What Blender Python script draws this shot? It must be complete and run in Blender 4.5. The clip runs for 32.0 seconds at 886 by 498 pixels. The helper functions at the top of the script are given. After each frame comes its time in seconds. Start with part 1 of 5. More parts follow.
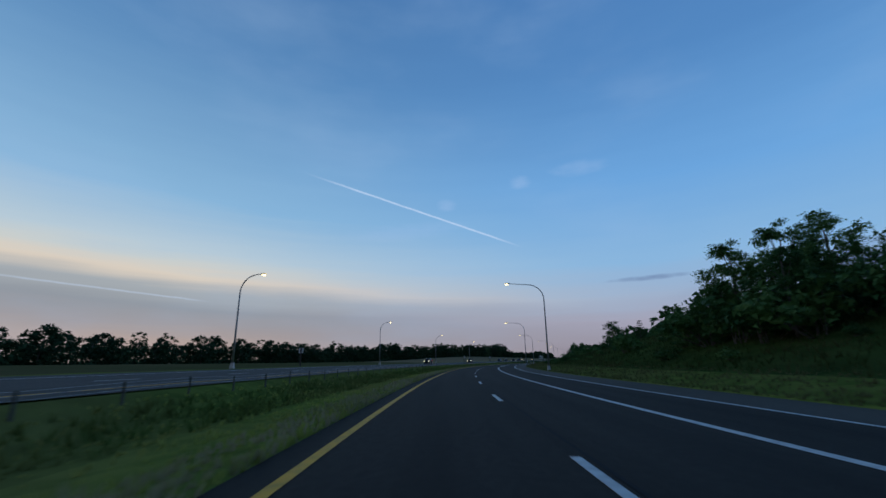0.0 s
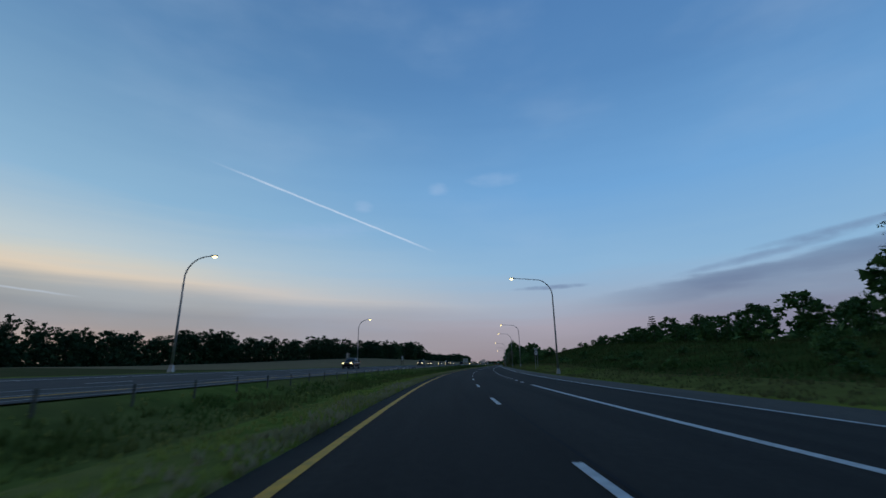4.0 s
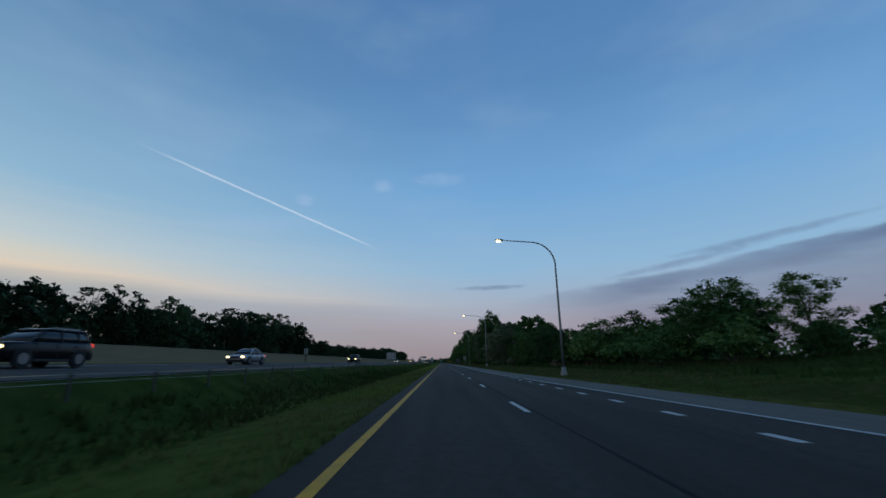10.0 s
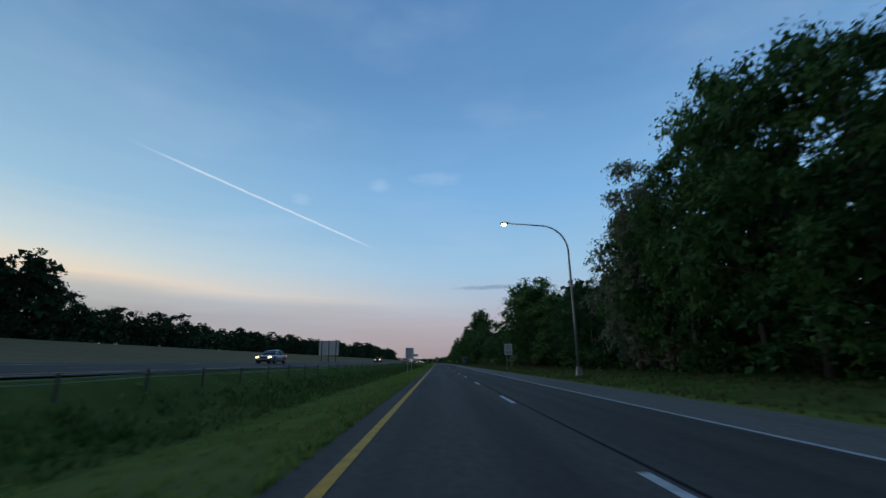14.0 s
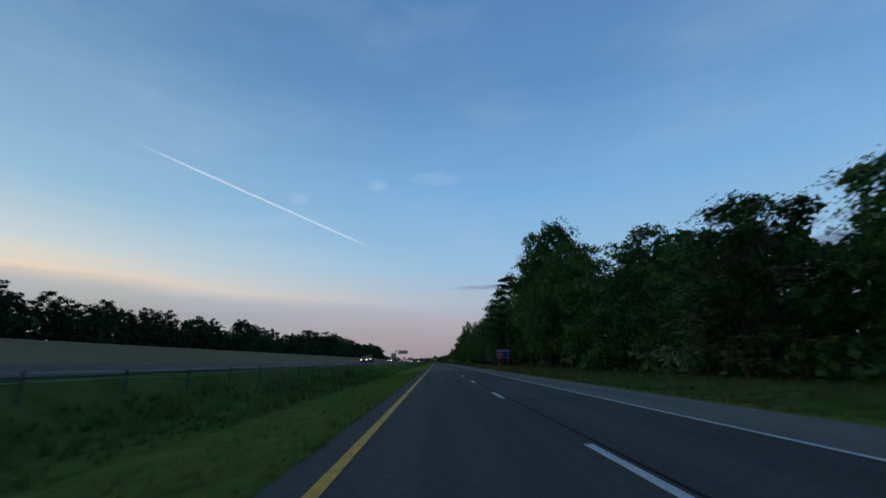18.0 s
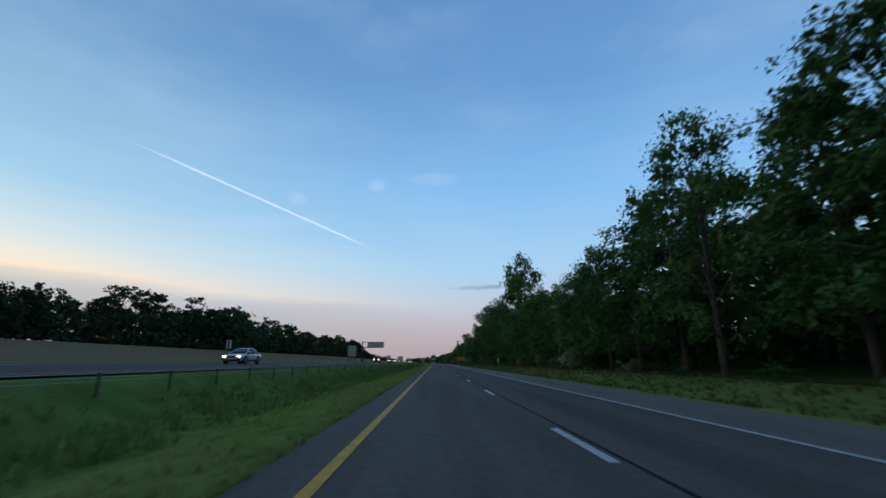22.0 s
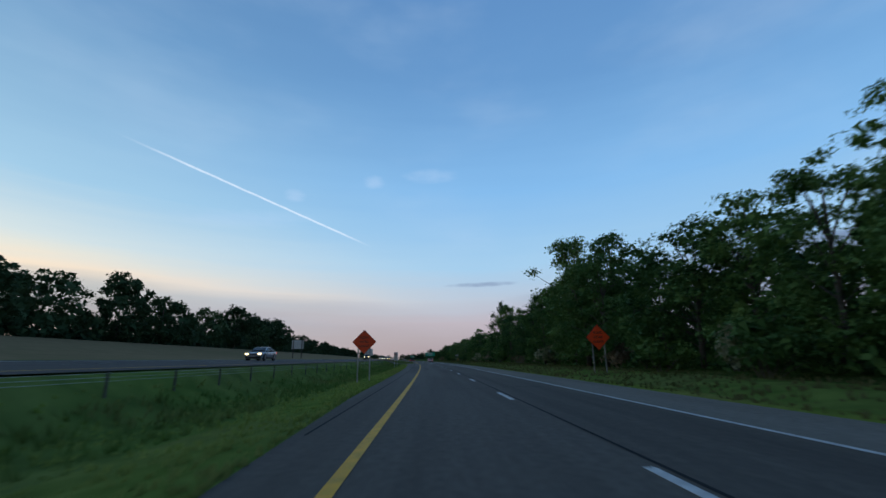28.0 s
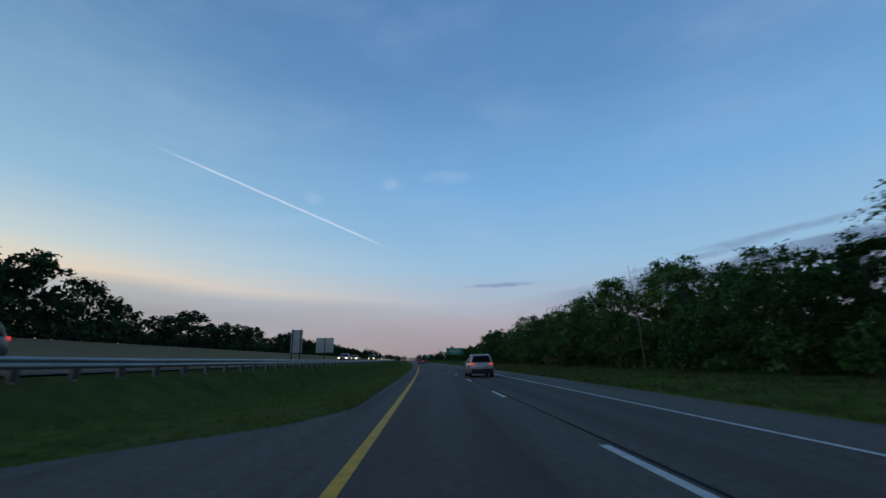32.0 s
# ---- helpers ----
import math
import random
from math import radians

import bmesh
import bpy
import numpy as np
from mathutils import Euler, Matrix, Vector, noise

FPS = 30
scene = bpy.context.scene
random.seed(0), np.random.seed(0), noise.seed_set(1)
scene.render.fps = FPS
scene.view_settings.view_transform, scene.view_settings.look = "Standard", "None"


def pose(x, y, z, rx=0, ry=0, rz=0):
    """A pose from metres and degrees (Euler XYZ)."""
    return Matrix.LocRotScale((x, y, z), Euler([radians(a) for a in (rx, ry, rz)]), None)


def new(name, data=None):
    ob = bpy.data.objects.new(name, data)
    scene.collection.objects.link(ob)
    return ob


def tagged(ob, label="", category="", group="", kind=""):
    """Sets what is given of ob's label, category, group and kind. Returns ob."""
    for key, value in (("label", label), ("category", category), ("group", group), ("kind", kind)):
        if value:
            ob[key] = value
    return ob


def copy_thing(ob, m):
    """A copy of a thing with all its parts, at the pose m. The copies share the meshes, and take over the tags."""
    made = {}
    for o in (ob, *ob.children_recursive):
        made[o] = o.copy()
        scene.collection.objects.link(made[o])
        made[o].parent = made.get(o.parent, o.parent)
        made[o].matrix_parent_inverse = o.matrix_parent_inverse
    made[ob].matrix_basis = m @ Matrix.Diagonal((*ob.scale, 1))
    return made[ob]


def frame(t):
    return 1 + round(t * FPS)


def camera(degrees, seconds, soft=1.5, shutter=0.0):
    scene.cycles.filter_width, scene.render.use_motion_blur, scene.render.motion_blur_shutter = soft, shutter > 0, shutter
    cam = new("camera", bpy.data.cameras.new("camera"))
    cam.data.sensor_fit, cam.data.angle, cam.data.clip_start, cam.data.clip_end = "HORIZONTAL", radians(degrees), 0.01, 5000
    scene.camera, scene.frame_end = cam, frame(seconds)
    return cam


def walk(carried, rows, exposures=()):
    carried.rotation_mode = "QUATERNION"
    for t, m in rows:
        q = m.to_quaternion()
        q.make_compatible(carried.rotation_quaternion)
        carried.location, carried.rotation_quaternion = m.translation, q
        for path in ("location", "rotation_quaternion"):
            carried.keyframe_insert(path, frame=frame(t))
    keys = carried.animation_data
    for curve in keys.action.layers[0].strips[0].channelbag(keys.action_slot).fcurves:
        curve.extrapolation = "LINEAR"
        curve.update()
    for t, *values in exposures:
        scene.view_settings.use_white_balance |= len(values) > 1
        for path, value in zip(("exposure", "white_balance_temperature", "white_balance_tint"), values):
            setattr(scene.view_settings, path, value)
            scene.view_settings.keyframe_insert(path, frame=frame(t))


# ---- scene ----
# ---------------------------------------------------------------- camera
cam = camera(91.8, 32.0, soft=1.5, shutter=0.15)

# Road heading in degrees left of north against distance along the road.
HEAD_S = [-400, -200, 0, 118, 184, 218, 250, 300, 930, 1060, 1180, 1300, 5000]
HEAD_D = [31.0, 25.5, 19.4, 9.4, 3.9, 1.9, 0.8, 0.0, 0.0, 2.6, 5.0, 6.0, 6.0]
S0, S1 = -200.0, 4200.0
_fine = np.arange(S0, S1 + 1.0, 1.0)
_ang = np.radians(np.interp(_fine, HEAD_S, HEAD_D))
_ang = np.convolve(np.pad(_ang, 15, mode="edge"), np.ones(31) / 31, mode="valid")
_rx = np.concatenate([[0], np.cumsum(-np.sin(_ang[:-1]))])
_ry = np.concatenate([[0], np.cumsum(np.cos(_ang[:-1]))])
_rx -= np.interp(0, _fine, _rx)
_ry -= np.interp(0, _fine, _ry)


def heading(s):
    """Radians left of north."""
    return float(np.interp(s, _fine, _ang))


def at(s, d):
    """Plan position d metres right of the yellow line, s metres along it."""
    a = np.interp(s, _fine, _ang)
    near = np.clip(d, -400.0, 560.0)          # far out the plan runs due east and west
    return (np.interp(s, _fine, _rx) + near * np.cos(a) + (d - near), np.interp(s, _fine, _ry) + near * np.sin(a))


EYE = 1.34
DRIVE_T = [0, 1, 2, 3, 6, 12, 20, 30, 32]
DRIVE_S = [0, 33.2, 67.2, 100.7, 201.4, 398.1, 662.6, 993.6, 1060.0]
LANE_T = [0, 3, 6, 7, 9, 11, 13, 19, 21, 23, 25, 28, 32]
LANE_D = [1.95, 1.95, 1.86, 1.65, 1.55, 1.34, 1.30, 1.32, 1.32, 1.45, 1.38, 1.10, 1.05]
YAW_T = [0, .5, 1, 1.5, 2, 2.5, 3, 3.5, 5.5, 6, 6.5, 7, 7.5, 8, 9, 11, 13, 15, 18, 21, 23, 25, 27.5, 28.5, 29, 29.5, 30, 30.5, 31, 31.5, 32]
YAW_D = [19.3, 17.65, 16.3, 14.8, 13.3, 12.1, 10.6, 9.0, 3.55, 2.15, 1.25, .4, 0, -.2, -.1, -.2, -.65, -.65, -.85, -.9, -1.15, -1.2, -1.5, -1.3, -1.15, -.85, -.45, -.25, .2, .55, 1.0]
TILT_T = [0, 1, 3, 5.5, 7, 8, 10, 11, 13, 19, 25, 28, 28.5, 30, 32]
TILT_D = [14.75, 14.8, 15.0, 15.25, 15.3, 15.0, 14.8, 14.7, 14.75, 14.7, 14.75, 14.35, 14.65, 14.5, 14.5]


def drive(t):
    """Distance along the road at t, smoothed."""
    return float(np.mean([np.interp(min(max(t + e, 0), 32), DRIVE_T, DRIVE_S) - 33.1 * (min(max(t + e, 0), 32) - t) for e in np.linspace(-.6, .6, 13)]))


rows = []
for i in range(65):
    t = i / 2
    x, y = at(drive(t), np.interp(t, LANE_T, LANE_D))
    rows.append((t, pose(x, y, EYE, 90 + np.interp(t, TILT_T, TILT_D), 0.8, np.interp(t, YAW_T, YAW_D))))
walk(cam, rows, [(0, -0.1, 5900, 10), (3, -0.1, 6150, 10), (6, -0.1, 6500, 10), (9, -0.08, 6500, 10), (13, 0.0, 6700, 10), (15, 0.25, 6750, 10), (18, 0.06, 6650, 10), (19, 0.1, 6650, 10), (20, 0.41, 6750, 10), (25, 0.33, 6750, 10), (30, 0.33, 6750, 10), (32, 0.04, 6600, 10)])


# ---------------------------------------------------------------- sky and light
def sky_world():
    w = bpy.data.worlds.new("dusk_sky")
    w.use_nodes = True
    nt = w.node_tree
    nt.nodes.clear()

    def node(kind, **kw):
        n = nt.nodes.new(kind)
        for k, v in kw.items():
            if k == "op":
                n.operation = v
            elif k == "blend":
                n.data_type, n.blend_type = "RGBA", v
        return n

    def put(sock, v):
        if isinstance(v, bpy.types.NodeSocket):
            nt.links.new(v, sock)
        else:
            sock.default_value = v

    def m(op, a, b=0.0, c=0.0):
        n = node("ShaderNodeMath", op=op)
        put(n.inputs[0], a), put(n.inputs[1], b), put(n.inputs[2], c)
        return n.outputs[0]

    def smooth(v, a, b):
        n = node("ShaderNodeMapRange")
        n.interpolation_type = "SMOOTHSTEP"
        put(n.inputs[0], v), put(n.inputs[1], a), put(n.inputs[2], b)
        return n.outputs[0]

    def mix(f, a, b):
        n = node("ShaderNodeMix", blend="MIX")
        put(n.inputs[0], f), put(n.inputs[6], a), put(n.inputs[7], b)
        return n.outputs[2]

    def ramp(v, stops):
        n = node("ShaderNodeValToRGB")
        cr = n.color_ramp
        while len(cr.elements) < len(stops):
            cr.elements.new(0.5)
        for e, (p, c) in zip(cr.elements, stops):
            e.position, e.color = p, (*[srgb(q) for q in c], 1)
        put(n.inputs[0], v)
        return n.outputs[0]

    def srgb(v):
        v /= 255
        return v / 12.92 if v <= 0.04045 else ((v + 0.055) / 1.055) ** 2.4

    tc = node("ShaderNodeTexCoord")
    dirv = tc.outputs["Generated"]
    sep = node("ShaderNodeSeparateXYZ")
    put(sep.inputs[0], dirv)
    X, Y, Z = sep.outputs
    el = m("MULTIPLY", m("ARCSINE", m("MINIMUM", m("MAXIMUM", Z, -1.0), 1.0)), 57.2958)
    az = m("MULTIPLY", m("ARCTAN2", X, Y), 57.2958)       # degrees right of north

    def noisy(scale, detail, sx, sz):
        co = node("ShaderNodeCombineXYZ")
        put(co.inputs[0], m("MULTIPLY", az, sx)), put(co.inputs[1], m("MULTIPLY", el, sz))
        n = node("ShaderNodeTexNoise")
        n.inputs["Scale"].default_value, n.inputs["Detail"].default_value = scale, detail
        put(n.inputs["Vector"], co.outputs[0])
        return n.outputs[0]

    west = smooth(az, 14.0, -56.0)
    # bands of the afterglow climb towards the west
    wob = m("MULTIPLY", m("SUBTRACT", noisy(1.0, 4.0, 0.05, 0.25), 0.5), 2.2)
    wob = m("ADD", wob, m("MULTIPLY", m("SUBTRACT", noisy(1.0, 5.0, 0.03, 0.8), 0.5), 1.6))
    lift = m("ADD", m("MULTIPLY", m("MINIMUM", m("ADD", az, 5.0), 0.0), 0.055), wob)
    e2 = m("DIVIDE", m("ADD", m("ADD", el, lift), 6.0), 66.0)
    cool = ramp(e2, SKY_COOL)
    warm = ramp(e2, SKY_WARM)
    col = mix(west, cool, warm)
    # thin high haze
    haze = m("MULTIPLY", smooth(noisy(1.0, 5.0, 0.035, 0.09), 0.45, 0.8), 0.22)
    col = mix(haze, col, (0.42, 0.56, 0.74, 1))
    # grey-violet cloud deck to the north-east
    edge = m("ADD", m("ADD", 6.7, m("MULTIPLY", az, 0.118)), m("MULTIPLY", m("SUBTRACT", noisy(1.0, 5.0, 0.11, 0.5), 0.5), 2.6))
    edge = m("MINIMUM", edge, 13.0)
    under = m("SUBTRACT", edge, el)
    rim = m("MULTIPLY", smooth(under, -0.15, 0.5), smooth(under, 2.6, 0.6))
    deck = m("ADD", m("MULTIPLY", smooth(under, -0.3, 2.0), 0.55), m("MULTIPLY", rim, 0.55))
    deck = m("MULTIPLY", deck, smooth(az, 6.0, 30.0))
    deck = m("MULTIPLY", deck, m("ADD", 0.45, m("MULTIPLY", noisy(1.0, 4.0, 0.07, 0.35), 0.7)))
    col = mix(m("MINIMUM", deck, 0.8), col, tuple([*(srgb(q) for q in (88, 100, 134)), 1]))

    def streak(a, e, wa, we, slope, colour, amount):
        u = m("DIVIDE", m("SUBTRACT", az, a), wa)
        v = m("DIVIDE", m("SUBTRACT", m("SUBTRACT", el, e), m("MULTIPLY", m("SUBTRACT", az, a), slope)), we)
        r = m("ADD", m("MULTIPLY", u, u), m("MULTIPLY", v, v))
        r = m("ADD", r, m("MULTIPLY", m("SUBTRACT", noisy(2.2, 4.0, 0.25, 0.6), 0.5), 1.3))
        return m("MULTIPLY", smooth(r, 1.3, -0.5), amount), colour

    grey = tuple([*(srgb(q) for q in (108, 124, 158)), 1])
    pale = tuple([*(srgb(q) for q in (170, 196, 228)), 1])
    for s in STREAKS:
        f, c = streak(*s[:5], grey if s[5] == "grey" else pale, s[6])
        col = mix(f, col, c)

    # condensation trails: thin arcs between two directions
    def trail(a0, e0, a1, e1, width, amount):
        def unit(a, e):
            a, e = math.radians(a), math.radians(e)
            return Vector((math.sin(a) * math.cos(e), math.cos(a) * math.cos(e), math.sin(e)))
        p, q = unit(a0, e0), unit(a1, e1)
        nrm = p.cross(q).normalized()
        tan = (q - p).normalized()

        def dot(v):
            n = node("ShaderNodeVectorMath", op="DOT_PRODUCT")
            put(n.inputs[0], dirv)
            n.inputs[1].default_value = v
            return n.outputs["Value"]
        off = m("ABSOLUTE", m("ADD", dot(nrm), m("MULTIPLY", m("SUBTRACT", noisy(1.0, 3.0, 0.5, 0.5), 0.5), 0.0022)))
        t0, t1 = p.dot(tan), q.dot(tan)
        along = m("DIVIDE", m("SUBTRACT", dot(tan), t0), t1 - t0)
        ends = m("MULTIPLY", smooth(along, 0.0, 0.3), smooth(along, 1.04, 0.86))
        body = smooth(off, width, width * 0.15)
        lump = m("ADD", 0.55, m("MULTIPLY", noisy(1.0, 4.0, 1.1, 1.1), 0.8))
        return m("MULTIPLY", m("MULTIPLY", body, m("MULTIPLY", ends, lump)), amount)
    for tr in TRAILS:
        col = mix(m("MINIMUM", trail(*tr), 1.0), col, tuple([*(srgb(q) for q in (212, 226, 244)), 1]))

    # the eastern and southern sky is already dark
    far = smooth(Y, 0.2, -0.5)
    col = mix(m("MULTIPLY", far, 0.55), col, (0.030, 0.045, 0.085, 1))
    east = m("MULTIPLY", smooth(X, 0.76, 1.0), 0.45)
    col = mix(east, col, (0.045, 0.060, 0.100, 1))
    # below the horizon the far haze goes dark
    col = mix(smooth(el, 0.0, -3.0), col, (0.03, 0.035, 0.04, 1))
    bg = node("ShaderNodeBackground")
    put(bg.inputs["Color"], col)
    bg.inputs["Strength"].default_value = 1.0
    out = node("ShaderNodeOutputWorld")
    nt.links.new(bg.outputs[0], out.inputs[0])
    scene.world = w


# position = (elevation + 6) / 66
SKY_COOL = [(0.09, (150, 140, 149)), (0.125, (162, 154, 163)), (0.16, (172, 166, 178)), (0.20, (166, 180, 199)), (0.27, (146, 186, 218)), (0.42, (118, 170, 218)), (0.62, (92, 140, 191)), (0.80, (83, 128, 180)), (0.90, (48, 78, 120)), (1.0, (38, 62, 101))]
SKY_WARM = [(0.09, (186, 164, 150)), (0.12, (168, 158, 154)), (0.15, (154, 156, 158)), (0.18, (174, 176, 174)), (0.205, (230, 212, 188)), (0.225, (212, 212, 202)), (0.25, (194, 208, 212)), (0.34, (146, 186, 214)), (0.60, (96, 140, 183)), (0.82, (78, 118, 164)), (1.0, (38, 62, 101))]
STREAKS = [
    (7.0, 9.5, 5.0, 0.34, 0.015, "grey", 0.75),
    (38.0, 12.6, 10.0, 0.5, 0.10, "grey", 0.6),
    (30.0, 11.0, 9.0, 0.5, 0.14, "grey", 0.5),
    (-8.0, 23.0, 1.6, 0.9, 0.0, "pale", 0.42),
    (0.0, 24.0, 4.0, 1.0, 0.0, "pale", 0.3),
    (-18.5, 20.5, 1.4, 0.9, 0.0, "pale", 0.4),
    (-24.0, 17.0, 9.0, 1.2, 0.1, "pale", 0.25),
]
TRAILS = [(-39.0, 24.0, -9.0, 14.9, 0.0032, 0.66), (-70.0, 8.6, -48.0, 7.2, 0.0026, 0.32)]
sky_world()


# ---------------------------------------------------------------- materials
def mat(name, c1, c2=None, rough=0.9, scale=4.0, detail=6.0, bump=0.0, bump_scale=40.0, c3=None, scale3=0.3, metal=0.0, amount3=0.5, obj=False, emit=None, strength=0.0, spec=0.5, translucent=0.0, streak=None, along=None):
    """Two-scale noise mix of colours with fine relief; streak draws the third colour out along the road; along tints
    the surface from one stretch to the next (browner to greener grass, and swings in exposure put into the colour)."""
    mt = bpy.data.materials.new(name)
    mt.use_nodes = True
    nt = mt.node_tree
    b = nt.nodes["Principled BSDF"]
    b.inputs["Roughness"].default_value = rough
    b.inputs["Metallic"].default_value = metal
    b.inputs["Specular IOR Level"].default_value = spec
    tc = nt.nodes.new("ShaderNodeTexCoord")
    vec = tc.outputs["Object"]

    def noise_tex(sc, dt, along=None):
        n = nt.nodes.new("ShaderNodeTexNoise")
        n.inputs["Scale"].default_value, n.inputs["Detail"].default_value = sc, dt
        if along:
            mp = nt.nodes.new("ShaderNodeMapping")
            mp.inputs["Scale"].default_value = (1.0, along, 1.0)
            nt.links.new(tc.outputs["UV"], mp.inputs["Vector"])
            nt.links.new(mp.outputs[0], n.inputs["Vector"])
        else:
            nt.links.new(vec, n.inputs["Vector"])
        return n.outputs[0]

    def mixc(f, a, bb):
        n = nt.nodes.new("ShaderNodeMix")
        n.data_type = "RGBA"
        for sock, v in ((n.inputs[0], f), (n.inputs[6], a), (n.inputs[7], bb)):
            if isinstance(v, bpy.types.NodeSocket):
                nt.links.new(v, sock)
            else:
                sock.default_value = v if not isinstance(v, tuple) else (*v[:3], 1)
        return n.outputs[2]

    def rng(v, a, bb):
        n = nt.nodes.new("ShaderNodeMapRange")
        nt.links.new(v, n.inputs[0])
        n.inputs[1].default_value, n.inputs[2].default_value = a, bb
        return n.outputs[0]
    col = None
    if c2 is not None:
        col = mixc(rng(noise_tex(scale, detail), 0.3, 0.7), c1, c2)
    if c3 is not None:
        f = nt.nodes.new("ShaderNodeMath")
        f.operation = "MULTIPLY"
        nt.links.new(rng(noise_tex(scale3, 5.0, streak), 0.42, 0.68), f.inputs[0])
        f.inputs[1].default_value = amount3
        col = mixc(f.outputs[0], col if col is not None else c1, c3)
    # lighter and darker stretches: changing exposure of the ground, multiplied into the colour
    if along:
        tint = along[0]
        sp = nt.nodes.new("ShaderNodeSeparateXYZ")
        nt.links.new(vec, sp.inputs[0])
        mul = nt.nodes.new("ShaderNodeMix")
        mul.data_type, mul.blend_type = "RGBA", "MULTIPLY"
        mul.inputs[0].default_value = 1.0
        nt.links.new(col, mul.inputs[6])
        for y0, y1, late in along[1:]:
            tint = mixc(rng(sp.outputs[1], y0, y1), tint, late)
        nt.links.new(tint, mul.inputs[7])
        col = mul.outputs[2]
    if obj:
        oi = nt.nodes.new("ShaderNodeObjectInfo")
        hs = nt.nodes.new("ShaderNodeHueSaturation")
        va = nt.nodes.new("ShaderNodeMapRange")
        nt.links.new(oi.outputs["Random"], va.inputs[0])
        va.inputs[3].default_value, va.inputs[4].default_value = 0.55, 1.4
        nt.links.new(va.outputs[0], hs.inputs["Value"])
        hu = nt.nodes.new("ShaderNodeMapRange")
        nt.links.new(oi.outputs["Random"], hu.inputs[0])
        hu.inputs[3].default_value, hu.inputs[4].default_value = 0.515, 0.475
        nt.links.new(hu.outputs[0], hs.inputs["Hue"])
        if col is None:
            hs.inputs["Color"].default_value = (*c1, 1)
        else:
            nt.links.new(col, hs.inputs["Color"])
        col = hs.outputs[0]
    if col is not None:
        nt.links.new(col, b.inputs["Base Color"])
    else:
        b.inputs["Base Color"].default_value = (*c1, 1)
    if bump:
        bp = nt.nodes.new("ShaderNodeBump")
        bp.inputs["Strength"].default_value = bump
        bp.inputs["Distance"].default_value = 0.02
        nt.links.new(noise_tex(bump_scale, 6.0), bp.inputs["Height"])
        nt.links.new(bp.outputs[0], b.inputs["Normal"])
    if emit is not None:
        b.inputs["Emission Color"].default_value = (*emit, 1)
        b.inputs["Emission Strength"].default_value = strength
    if translucent:
        tr = nt.nodes.new("ShaderNodeBsdfTranslucent")
        if col is not None:
            nt.links.new(col, tr.inputs[0])
        ms = nt.nodes.new("ShaderNodeMixShader")
        ms.inputs[0].default_value = translucent
        nt.links.new(b.outputs[0], ms.inputs[1])
        nt.links.new(tr.outputs[0], ms.inputs[2])
        nt.links.new(ms.outputs[0], nt.nodes["Material Output"].inputs[0])
    return mt


# along: paving brightened or darkened by stretch, exposure put into the colour
ASPHALT = mat("asphalt", (0.086, 0.076, 0.065), (0.125, 0.111, 0.096), 0.9, 6.0, 8.0, 0.35, 120.0, c3=(0.062, 0.055, 0.048), scale3=0.9, amount3=0.75, streak=0.035, spec=0.12, along=((0.43, 0.43, 0.43), (250, 480, (1.38, 1.38, 1.38)), (540, 590, (1.12, 1.12, 1.12)), (640, 672, (1.68, 1.66, 1.62)), (730, 790, (1.42, 1.42, 1.42))))
SHOULDER = mat("shoulder_asphalt", (0.195, 0.178, 0.152), (0.265, 0.242, 0.208), 0.9, 5.0, 8.0, 0.4, 90.0, c3=(0.135, 0.123, 0.106), scale3=0.8, streak=0.08, spec=0.12, along=((0.45, 0.45, 0.45), (120, 420, (1.12, 1.12, 1.12)), (1010, 1060, (0.85, 0.85, 0.85))))
OLD_ROAD = mat("weathered_asphalt", (0.072, 0.068, 0.064), (0.100, 0.095, 0.090), 0.85, 4.0, 8.0, 0.3, 90.0, c3=(0.055, 0.052, 0.049), scale3=0.7, streak=0.03, spec=0.15)
YELLOW = mat("yellow_road_paint", (0.95, 0.47, 0.012), (0.84, 0.40, 0.012), 0.7, 9.0, 8.0, 0.2, 80.0, c3=(0.22, 0.14, 0.04), scale3=3.0, amount3=0.4)
WHITE_LINE = mat("white_road_paint", (0.78, 0.79, 0.78), (0.66, 0.67, 0.66), 0.7, 9.0, 8.0, 0.2, 80.0, c3=(0.22, 0.22, 0.22), scale3=4.0, amount3=0.45)
TAR = mat("tar_seal", (0.026, 0.027, 0.029), (0.036, 0.037, 0.039), 0.95, 8.0, spec=0.1)
# the grass tints by stretch likewise hold ground exposure, besides browner and greener growth
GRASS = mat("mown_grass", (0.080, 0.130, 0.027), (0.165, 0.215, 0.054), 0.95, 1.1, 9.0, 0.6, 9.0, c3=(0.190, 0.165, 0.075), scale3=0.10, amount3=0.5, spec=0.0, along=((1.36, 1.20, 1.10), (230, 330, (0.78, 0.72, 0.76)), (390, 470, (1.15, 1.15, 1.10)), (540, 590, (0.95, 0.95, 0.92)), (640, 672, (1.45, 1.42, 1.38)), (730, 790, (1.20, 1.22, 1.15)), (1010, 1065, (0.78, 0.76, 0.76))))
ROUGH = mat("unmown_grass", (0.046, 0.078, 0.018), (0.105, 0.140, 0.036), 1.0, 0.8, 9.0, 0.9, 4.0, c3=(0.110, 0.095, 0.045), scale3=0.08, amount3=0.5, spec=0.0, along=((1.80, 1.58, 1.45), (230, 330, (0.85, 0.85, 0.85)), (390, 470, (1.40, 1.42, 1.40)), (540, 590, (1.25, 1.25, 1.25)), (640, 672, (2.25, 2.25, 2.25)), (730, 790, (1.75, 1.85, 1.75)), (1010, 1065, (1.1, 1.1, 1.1))))
